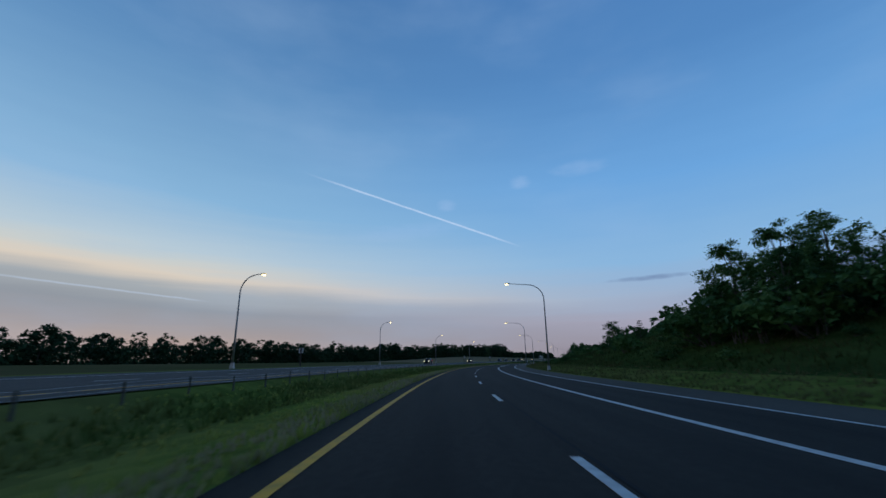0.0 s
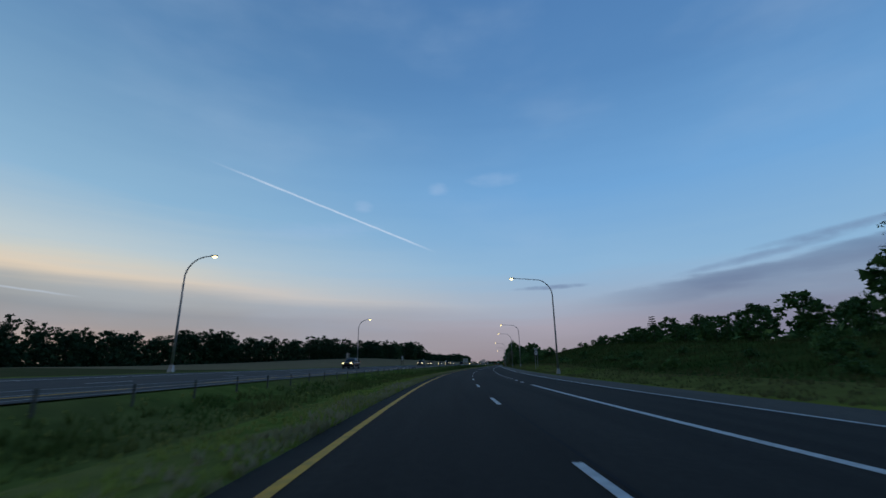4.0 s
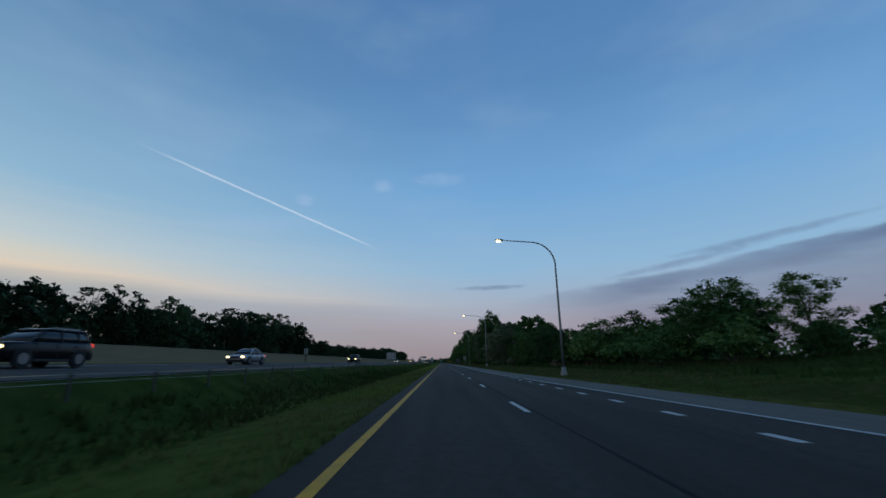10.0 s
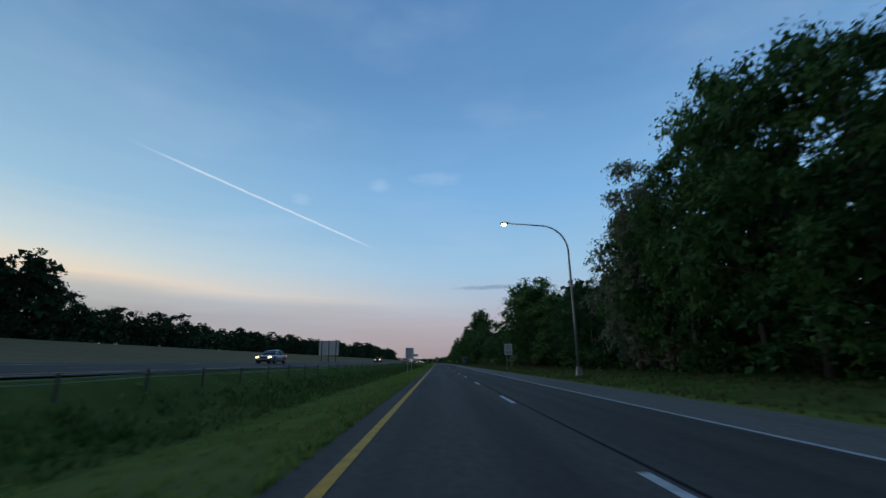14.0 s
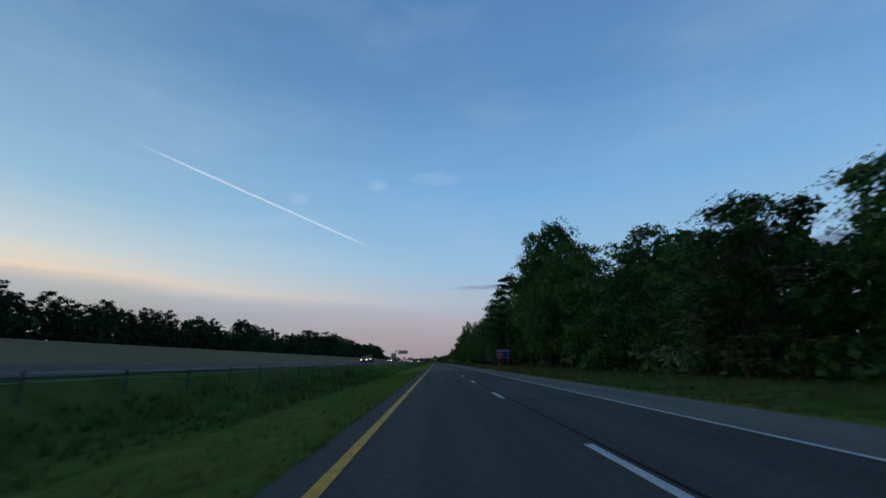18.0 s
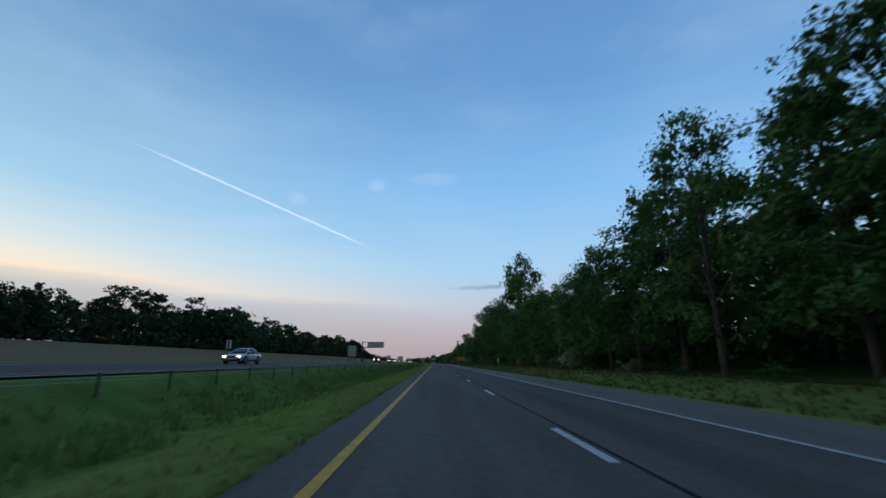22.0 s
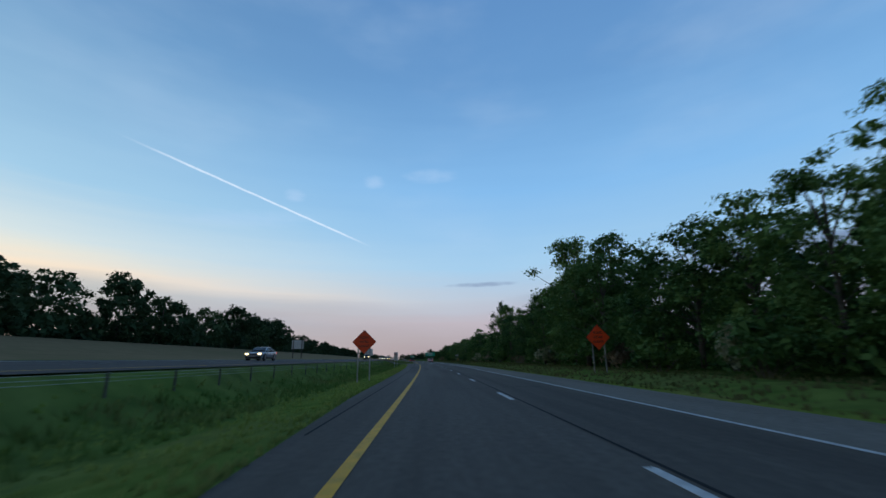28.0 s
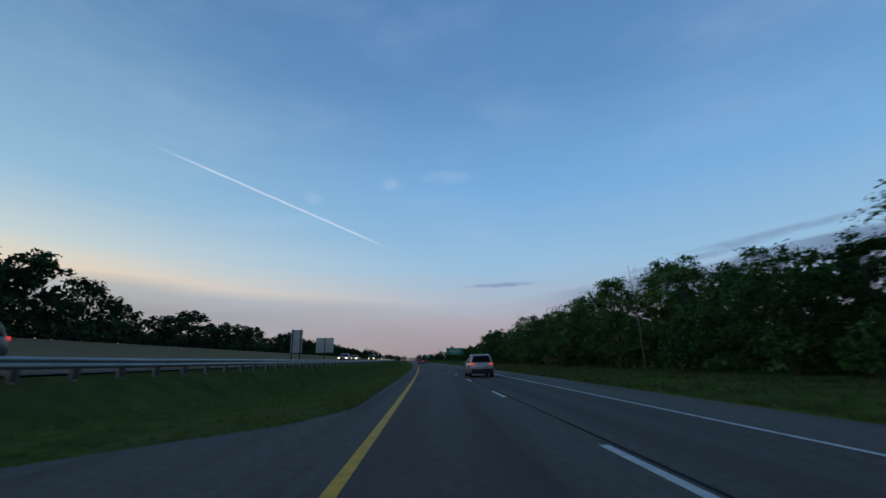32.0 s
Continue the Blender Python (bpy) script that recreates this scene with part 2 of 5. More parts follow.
HILL_GRASS = mat("rank_hillside_grass", (0.032, 0.062, 0.014), (0.096, 0.130, 0.034), 1.0, 0.45, 10.0, 0.9, 3.0, c3=(0.040, 0.060, 0.020), scale3=0.12, amount3=0.6, spec=0.0)
FIELD = mat("field", (0.330, 0.240, 0.140), (0.250, 0.190, 0.108), 1.0, 0.6, 8.0, 0.5, 6.0, c3=(0.210, 0.175, 0.090), scale3=0.03, amount3=0.5, spec=0.0)
MEADOW = mat("rough_meadow", (0.130, 0.115, 0.052), (0.090, 0.098, 0.036), 1.0, 0.6, 8.0, 0.5, 6.0, c3=(0.165, 0.130, 0.070), scale3=0.03, amount3=0.5, spec=0.0)
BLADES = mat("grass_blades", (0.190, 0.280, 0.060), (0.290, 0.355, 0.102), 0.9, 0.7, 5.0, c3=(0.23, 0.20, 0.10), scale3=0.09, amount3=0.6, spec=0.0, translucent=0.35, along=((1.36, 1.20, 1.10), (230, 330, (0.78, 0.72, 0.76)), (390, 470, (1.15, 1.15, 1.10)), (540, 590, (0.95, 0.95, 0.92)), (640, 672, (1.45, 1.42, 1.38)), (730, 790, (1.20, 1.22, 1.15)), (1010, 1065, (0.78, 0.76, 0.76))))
STRAW = mat("dry_grass_blades", (0.34, 0.29, 0.17), (0.46, 0.40, 0.25), 0.95, 0.9, 5.0, c3=(0.20, 0.25, 0.08), scale3=0.2, amount3=0.7, spec=0.0, translucent=0.3)
# dark weed colour stands in for the shadow band along the ditch
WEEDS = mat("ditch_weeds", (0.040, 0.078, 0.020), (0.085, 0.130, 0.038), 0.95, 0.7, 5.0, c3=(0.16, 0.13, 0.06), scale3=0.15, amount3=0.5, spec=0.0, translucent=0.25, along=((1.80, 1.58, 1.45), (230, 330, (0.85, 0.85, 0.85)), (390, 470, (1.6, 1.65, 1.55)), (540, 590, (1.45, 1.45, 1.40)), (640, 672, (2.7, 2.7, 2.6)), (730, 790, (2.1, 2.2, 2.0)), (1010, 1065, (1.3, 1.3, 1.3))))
HILL_WEEDS = mat("hillside_weeds", (0.040, 0.074, 0.020), (0.085, 0.125, 0.038), 0.95, 0.7, 5.0, c3=(0.16, 0.13, 0.06), scale3=0.15, amount3=0.5, spec=0.0, translucent=0.25)
VERGE_BLADES = mat("verge_grass_blades", (0.105, 0.130, 0.042), (0.175, 0.185, 0.075), 0.95, 0.7, 5.0, c3=(0.19, 0.15, 0.08), scale3=0.12, amount3=0.6, spec=0.0, translucent=0.3)
BARK = mat("bark", (0.090, 0.075, 0.060), (0.155, 0.134, 0.108), 0.95, 8.0, 8.0, 0.8, 20.0)
PALE_BARK = mat("pale_dead_wood", (0.24, 0.21, 0.17), (0.34, 0.30, 0.25), 0.9, 6.0, 8.0, 0.6, 20.0)
LEAF = mat("leaves", (0.026, 0.096, 0.023), (0.130, 0.250, 0.070), 0.75, 0.5, 5.0, obj=True, spec=0.25, translucent=0.14)
# darker copy of LEAF: shade of backlit far trees put into the colour
LEAF_FAR = mat("backlit_shade_leaves", (0.032, 0.080, 0.032), (0.074, 0.132, 0.056), 0.8, 0.5, 5.0, obj=True, spec=0.2, translucent=0.06)
LEAF_PALE = mat("pale_leaves", (0.130, 0.200, 0.070), (0.420, 0.400, 0.280), 0.8, 1.1, 5.0, obj=True, spec=0.25, translucent=0.2)
DRY = mat("dry_brush", (0.20, 0.16, 0.10), (0.30, 0.25, 0.16), 0.9, 0.8, 5.0, obj=True, spec=0.2, translucent=0.2)
LEAF_PINE = mat("pine_needles", (0.030, 0.070, 0.030), (0.050, 0.095, 0.040), 0.8, 0.8, 5.0, obj=True, spec=0.2, translucent=0.15)
STEEL = mat("galvanised_steel", (0.36, 0.37, 0.38), (0.46, 0.47, 0.48), 0.45, 3.0, 6.0, metal=0.8, c3=(0.25, 0.25, 0.25), scale3=1.0)
RAIL_STEEL = mat("guardrail_steel", (0.27, 0.28, 0.29), (0.36, 0.37, 0.38), 0.5, 2.0, 6.0, metal=0.6, c3=(0.28, 0.25, 0.22), scale3=0.6)
WOOD_POST = mat("treated_post", (0.085, 0.078, 0.066), (0.130, 0.118, 0.100), 0.9, 5.0, 8.0, 0.4, 30.0)
CONCRETE = mat("concrete", (0.34, 0.33, 0.31), (0.44, 0.43, 0.40), 0.9, 5.0, 8.0, 0.3, 40.0)
LAMP_GLOW = mat("lamp_glow", (0.9, 0.9, 0.8), emit=(1.0, 0.74, 0.26), strength=5.0)
ALUMINIUM = mat("sign_back_aluminium", (0.62, 0.62, 0.60), (0.70, 0.70, 0.68), 0.55, 2.0, 5.0, c3=(0.48, 0.47, 0.45), scale3=0.7)
WEATHERED = mat("weathering_steel", (0.060, 0.050, 0.043), (0.095, 0.078, 0.066), 0.8, 4.0, 6.0, 0.2, 40.0, c3=(0.14, 0.10, 0.075), scale3=1.2)
SIGN_WHITE = mat("sign_white", (0.72, 0.73, 0.73), (0.62, 0.63, 0.63), 0.5, 2.0, 5.0)
SIGN_BLACK = mat("sign_black", (0.02, 0.02, 0.02), (0.03, 0.03, 0.03), 0.5, 4.0)
SIGN_ORANGE = mat("fluorescent_orange", (1.0, 0.085, 0.014), (0.98, 0.078, 0.012), 0.5, 2.0)
SIGN_BLUE = mat("sign_blue", (0.010, 0.065, 0.42), (0.014, 0.080, 0.48), 0.5, 2.0)
SIGN_RED = mat("sign_red", (0.35, 0.02, 0.04), (0.42, 0.03, 0.05), 0.5, 2.0)
SIGN_PINK = mat("sign_pink", (0.62, 0.36, 0.32), (0.55, 0.30, 0.28), 0.5, 2.0)
SIGN_YELLOW = mat("sign_yellow", (0.95, 0.60, 0.02), (0.88, 0.54, 0.02), 0.5, 2.0)
SIGN_GREEN = mat("sign_green", (0.014, 0.36, 0.22), (0.016, 0.40, 0.24), 0.5, 2.0)
TYRE = mat("tyre_rubber", (0.02, 0.02, 0.02), (0.03, 0.03, 0.03), 0.85, 10.0)
RIM = mat("wheel_rim", (0.35, 0.35, 0.36), (0.28, 0.28, 0.29), 0.35, 5.0, metal=0.8)
GLASS = mat("car_glass", (0.015, 0.018, 0.022), (0.02, 0.024, 0.028), 0.08, 1.0)
HEADLIGHT = mat("headlight_glow", (0.9, 0.9, 0.9), emit=(1.0, 0.76, 0.32), strength=4.5)
TAILLIGHT = mat("tail_light", (0.5, 0.02, 0.02), emit=(1.0, 0.10, 0.08), strength=0.55)


# ---------------------------------------------------------------- mesh helpers
def mesh_from(name, verts, faces, material, smooth=False):
    me = bpy.data.meshes.new(name)
    me.from_pydata([tuple(v) for v in verts], [], [tuple(f) for f in faces])
    for mm in (material if isinstance(material, (list, tuple)) else [material]):
        me.materials.append(mm)
    if smooth:
        me.polygons.foreach_set("use_smooth", [True] * len(me.polygons))
    me.update()
    return me


def part(name, bm, material, parent, label="", smooth=False):
    me = bpy.data.meshes.new(name)
    bm.normal_update()
    bm.to_mesh(me)
    bm.free()
    me.materials.append(material)
    if smooth:
        me.polygons.foreach_set("use_smooth", [True] * len(me.polygons))
    ob = new(name, me)
    if parent is not None:
        ob.parent = parent
    if label:
        ob["label"] = label
    return ob


def thing(name, label, category, group="", kind=""):
    return tagged(new(name), label, category, group, kind)


def box(bm, x0, x1, y0, y1, z0, z1, bevel=0.0):
    r = bmesh.ops.create_cube(bm, size=1.0, matrix=Matrix.LocRotScale(((x0 + x1) / 2, (y0 + y1) / 2, (z0 + z1) / 2), None, (x1 - x0, y1 - y0, z1 - z0)))
    if bevel:
        es = list({e for v in r["verts"] for e in v.link_edges})
        bmesh.ops.bevel(bm, geom=es, offset=bevel, segments=2, affect="EDGES")
    return bm


def boxed(x0, x1, y0, y1, z0, z1, bevel=0.0):
    return box(bmesh.new(), x0, x1, y0, y1, z0, z1, bevel)


def tube(bm, pts, radii, sides=8, cap=True):
    """A tapered tube along points."""
    rings = []
    n = len(pts)
    pts = [Vector(p) for p in pts]
    for i, p in enumerate(pts):
        tan = (pts[min(i + 1, n - 1)] - pts[max(i - 1, 0)]).normalized()
        ref = Vector((0, 1, 0)) if abs(tan.y) < 0.9 else Vector((1, 0, 0))
        a = tan.cross(ref).normalized()
        b = tan.cross(a)
        rings.append([bm.verts.new(p + float(radii[i]) * (math.cos(2 * math.pi * k / sides) * a + math.sin(2 * math.pi * k / sides) * b)) for k in range(sides)])
    for r0, r1 in zip(rings, rings[1:]):
        for k in range(sides):
            bm.faces.new((r0[k], r0[(k + 1) % sides], r1[(k + 1) % sides], r1[k]))
    if cap:
        bm.faces.new(rings[0][::-1])
        bm.faces.new(rings[-1])
    return bm


def disc(bm, c, r, depth, axis="X", sides=20):
    """A short cylinder about an axis."""
    rot = {"X": Matrix.Rotation(math.pi / 2, 4, "Y"), "Y": Matrix.Rotation(math.pi / 2, 4, "X"), "Z": Matrix.Identity(4)}[axis]
    bmesh.ops.create_cone(bm, cap_ends=True, segments=sides, radius1=r, radius2=r, depth=depth, matrix=Matrix.Translation(c) @ rot)
    return bm


def lettering(name, body, size, material, parent, x, z, y, width=None):
    """Flat raised letters on a panel that faces -y, centred at x, z."""
    cu = bpy.data.curves.new(name, "FONT")
    cu.body, cu.size, cu.align_x, cu.align_y, cu.extrude = body, size, "CENTER", "CENTER", 0.004
    tmp = new("tmp", cu)
    me = bpy.data.meshes.new_from_object(tmp.evaluated_get(bpy.context.evaluated_depsgraph_get()))
    bpy.data.objects.remove(tmp)
    me.materials.clear()
    me.materials.append(material)
    sx = 1.0
    if width:
        sx = width / max(1e-3, max(v.co.x for v in me.vertices) - min(v.co.x for v in me.vertices))
    me.transform(Matrix.Translation((x, y, z)) @ Matrix.Rotation(math.pi / 2, 4, "X") @ Matrix.Diagonal((sx, 1, 1, 1)))
    ob = new(name, me)
    ob.parent = parent
    return ob


def place(ob, s, d, z=None, turn=0.0):
    """Stand a thing (built facing south, towards the oncoming driver's eye) at s, d on the ground."""
    x, y = at(s, d)
    ob.matrix_basis = pose(float(x), float(y), ground_z(s, d) if z is None else z, 0, 0, math.degrees(heading(s)) + turn)
    return ob


# ---------------------------------------------------------------- ground
def sstep(v, a, b):
    q = np.clip((v - a) / (b - a), 0, 1)
    return q * q * (3 - 2 * q)


def left_edge(s):
    """Paved left shoulder edge of our carriageway (negative d)."""
    return -np.interp(s, [-200, 300, 640, 760, 930, 945, 1000, 1040, 1066, 1073, 4200], [0.75, 0.6, 0.6, 1.0, 1.2, 1.9, 2.4, 3.0, 3.0, 1.2, 1.2])


def right_edge(s):
    """Right edge line of our carriageway: a merge lane runs out by s = 370."""
    return np.interp(s, [-200, -60, 0, 60, 130, 250, 330, 385, 4200], [20.0, 14.5, 10.4, 10.4, 10.9, 10.9, 9.6, 7.2, 7.2])


W_NEAR, W_FAR = -9.9, -20.6


def west_z(s, d=W_NEAR):
    """Height of the oncoming carriageway, banked up towards its far edge."""
    return 0.45 + 0.65 * sstep(np.asarray(s, float), 110, 400) + 0.045 * np.clip(W_NEAR - np.asarray(d, float), 0.0, W_NEAR - W_FAR)


def crossover_edge(s):
    """Far edge of the paved turnaround through the median."""
    return np.interp(s, [1036, 1045, 1050, 1053, 1056, 1062, 1064, 1066, 1070, 1073], [-3.0, -3.8, -5.5, -8.0, -10.0, -10.0, -8.0, -5.0, -2.2, -1.2])


def section(s, d):
    """Ground height at s, d (arrays)."""
    s, d = np.broadcast_arrays(np.asarray(s, float), np.asarray(d, float))
    wz = west_z(s)
    wd = west_z(s, d)
    le, re = left_edge(s), right_edge(s) + 2.7
    z = np.full(s.shape, -0.06)
    # median swale
    u = (le - d) / (le - W_NEAR)
    med = 0.0 + wz * sstep(u, 0.68, 1.0) - 0.42 * (1 - sstep(s, 1025, 1042) * (1 - sstep(s, 1068, 1085))) * np.sin(np.clip(u, 0, 1) * math.pi) ** 1.4 + 0.05 * sstep(u, 0, .06)
    paved = (s > 1035) & (s < 1074) & (d > crossover_edge(s) - 0.3)
    z = np.where((u > 0) & (u < 1), np.where(paved, wz * sstep(u, 0.35, 1.0) - 0.02, med), z)
    z = np.where((d <= W_NEAR) & (d >= W_FAR), wd - 0.06, z)
    # field to the west
    v = np.clip(W_FAR - d, 0, None)
    z = np.where(d < W_FAR, wd + 0.02 + (0.8 + 3.6 * sstep(s, 220, 420)) * sstep(v, 1, 48), z)
    # right-hand verge, then hillside that sinks into the wood's floor
    w = np.clip(d - re, 0, None)
    hill = 5.4 * (1 - 0.86 * sstep(s, 300, 400)) * sstep(w, 3.0, 26.0) * (0.75 + 0.25 * np.sin(s / 37.0)) + 0.35 * sstep(w, 0.2, 3.0) + 0.65 * sstep(s, 170, 215) * (1 - sstep(s, 300, 345)) * sstep(w, 0.1, 2.6)
    z = np.where(d > re, hill + 0.03, z)
    lump = np.sin(s * 0.9 + d * 1.7) * np.sin(s * 0.37 - d * 0.83) * 0.05
    return z + np.where(((u > 0.05) & (u < 0.9) & ~paved) | (w > 0.5) | (v > 1), lump, 0)


def ground_z(s, d):
    return float(section(s, d))


D_COLS = [-3200, -1600, -800, -400, -240, -160, -120, -90, -70, -55, -45, -38, -32, -27, -23.5, -21.4, W_FAR, -15, W_NEAR, -9.3, -8.4, -7.4, -6.4, -5.4, -4.4, -3.4, -2.6]


def strip_mesh(name, s_list, cols, zf, material):
    """A sheet over stations s and column functions d(s)."""
    s_arr = np.asarray(s_list, float)
    verts, faces = [], []
    for c in cols:
        dd = c(s_arr) if callable(c) else np.full(s_arr.shape, float(c))
        x, y = at(s_arr, dd)
        z = zf(s_arr, dd)
        verts.append(np.stack([x, y, z], 1))
    n, k = len(s_arr), len(cols)
    allv = np.concatenate(verts)
    for j in range(k - 1):
        for i in range(n - 1):
            faces.append((j * n + i, (j + 1) * n + i, (j + 1) * n + i + 1, j * n + i + 1))
    me = mesh_from(name, allv, faces, material, True)
    across = np.concatenate([c(s_arr) if callable(c) else np.full(n, float(c)) for c in cols])
    uv = np.stack([across, np.tile(s_arr, k)], 1)
    idx = np.empty(len(me.loops), np.int32)
    me.loops.foreach_get("vertex_index", idx)
    me.uv_layers.new(name="road_plan").data.foreach_set("uv", uv[idx].astype(np.float32).ravel())
    return me


S_GROUND = np.concatenate([np.arange(-200, 1020, 5.0), np.arange(1020, 1090, 1.5), np.arange(1090, 1300, 5.0), np.arange(1300, 2000, 25.0), np.arange(2000, 4201, 200.0)])
ground_cols = [*D_COLS, lambda s: left_edge(s) - 0.5, lambda s: left_edge(s) - 0.02, lambda s: left_edge(s) + 0.05,
               lambda s: right_edge(s) + 2.65, lambda s: right_edge(s) + 2.72]
ground_cols += [(lambda w: (lambda s: right_edge(s) + 2.7 + w))(w) for w in (0.6, 1.4, 2.4, 3.6, 5, 7, 9, 12, 15, 19, 23, 28, 36, 50, 80, 130, 220, 360, 540, 1200, 3200)]
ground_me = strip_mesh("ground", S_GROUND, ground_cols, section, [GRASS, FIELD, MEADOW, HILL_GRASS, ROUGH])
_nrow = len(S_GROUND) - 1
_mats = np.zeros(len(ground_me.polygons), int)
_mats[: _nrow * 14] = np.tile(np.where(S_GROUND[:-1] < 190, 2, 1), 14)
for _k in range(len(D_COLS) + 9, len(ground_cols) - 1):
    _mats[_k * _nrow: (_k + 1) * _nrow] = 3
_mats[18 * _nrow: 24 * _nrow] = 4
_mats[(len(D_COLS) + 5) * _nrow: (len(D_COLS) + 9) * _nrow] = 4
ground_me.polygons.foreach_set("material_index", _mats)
ground = tagged(new("ground", ground_me), "grassy median, verges and fields beside the highway", "ground", kind="structure")

S_ROAD = np.concatenate([np.arange(-200, 1300, 4.0), np.arange(1300, 2400, 25.0)])
road = tagged(new("road", strip_mesh("road", S_ROAD, [lambda s: left_edge(s), lambda s: left_edge(s) * 0.2, 2.0, 3.8, 5.5, lambda s: right_edge(s) + 0.12], lambda s, d: 0 * s, ASPHALT)),
              "dark asphalt two-lane carriageway, patched and sealed", "road", kind="structure")
shoulder = tagged(new("road_shoulder", strip_mesh("road_shoulder", S_ROAD, [lambda s: right_edge(s) + 0.12, lambda s: right_edge(s) + 1.4, lambda s: right_edge(s) + 2.7], lambda s, d: -0.004 + 0 * s, SHOULDER)),
                  "lighter grey paved hard shoulder", "road", kind="structure")
west_road = tagged(new("oncoming_road", strip_mesh("oncoming_road", S_ROAD, [W_FAR, -18.5, -14.5, -11.0, W_NEAR], lambda s, d: west_z(s, d), OLD_ROAD)),
                   "weathered grey oncoming carriageway beyond the median", "road", kind="structure")


def line(name, s0, s1, dfun, width, material, z, label, parent=road, step=4.0):
    st = np.arange(s0, s1 + 0.1, step)
    f = dfun if callable(dfun) else (lambda s: 0 * s + dfun)
    ob = new(name, strip_mesh(name, st, [lambda s: f(s) - width / 2, lambda s: f(s) + width / 2], z, material))
    ob.parent = parent
    ob["label"] = label
    return ob


line("edge_line", -200, 2300, 0.0, 0.18, YELLOW, lambda s, d: 0 * s + 0.008, "worn yellow edge line")
line("edge_line", 370, 2300, right_edge, 0.14, WHITE_LINE, lambda s, d: 0 * s + 0.008, "white edge line")
line("edge_line", -200, 370, right_edge, 0.16, WHITE_LINE, lambda s, d: 0 * s + 0.008, "white edge line of the merge lane")
line("edge_line", -200, 165, lambda s: np.interp(s, [-200, 165], [7.3, 7.3]), 0.22, WHITE_LINE, lambda s, d: 0 * s + 0.008, "solid white line before the merge")
line("edge_line", -200, 2300, -11.3, 0.14, YELLOW, lambda s, d: west_z(s, d) + 0.008, "yellow edge line", west_road)
line("edge_line", -200, 2300, -18.7, 0.14, WHITE_LINE, lambda s, d: west_z(s, d) + 0.008, "white edge line", west_road)
line("tar_joint", 936, 1052, -1.25, 0.06, TAR, lambda s, d: 0 * s + 0.006, "dark sealed joint")
line("tar_joint", -200, 1300, 3.98, 0.07, TAR, lambda s, d: 0 * s + 0.006, "dark sealed joint")


def dash_mesh(name, length, width):
    return mesh_from(name, [(-width / 2, 0, 0), (width / 2, 0, 0), (width / 2, length, 0), (-width / 2, length, 0), (-width / 2, 0, .006), (width / 2, 0, .006), (width / 2, length, .006), (-width / 2, length, .006)],
                     [(4, 5, 6, 7), (0, 1, 5, 4), (1, 2, 6, 5), (2, 3, 7, 6), (3, 0, 4, 7)], WHITE_LINE)


def dashes(me, s0, s1, step, d, parent, zf):
    s = s0
    while s < s1:
        ob = new("lane_dash", me)
        x, y = at(s, d)
        ob.matrix_basis = pose(float(x), float(y), zf(s), 0, 0, math.degrees(heading(s + 1.5)))
        ob.parent = parent
        s += step


crng = random.Random(21)
for s_c in (33, 91, 148, 262, 311, 405, 421, 436, 441, 520, 566, 612, 676, 702, 718, 753, 796, 803, 850, 905, 948, 1003, 1046, 1082):
    bm = bmesh.new()
    d0, d1 = crng.choice(((0.3, 3.9), (3.9, 7.0), (1.8, 6.4), (0.2, 7.2)))
    ph, amp = crng.uniform(0, 6.28), crng.uniform(0.1, 0.3)
    pts = [(d0 + (d1 - d0) * k / 16, s_c + amp * math.sin(ph + 0.5 * k) + crng.uniform(-0.06, 0.06) + 0.05 * k) for k in range(17)]
    lo = [bm.verts.new((*map(float, at(b - 0.02 - 0.03 * crng.random(), a)), 0.007)) for a, b in pts]
    hi = [bm.verts.new((*map(float, at(b + 0.02 + 0.03 * crng.random(), a)), 0.007)) for a, b in pts]
    for k in range(16):
        bm.faces.new((lo[k], lo[k + 1], hi[k + 1], hi[k]))
    part("sealed_crack", bm, TAR, road)
DASH = dash_mesh("lane_dash", 3.05, 0.15)
DOT = dash_mesh("lane_dash", 0.95, 0.2)
PHASE = 674.1 - 12.19 * 66
dashes(DASH, PHASE, 1450, 12.19, 3.78, road, lambda s: 0.004)
dashes(DOT, 168, 372, 3.66, 7.3, road, lambda s: 0.004)
dashes(DASH, -40, 1200, 12.19, -15.0, west_road, lambda s: float(west_z(s, -15.0)) + 0.006)


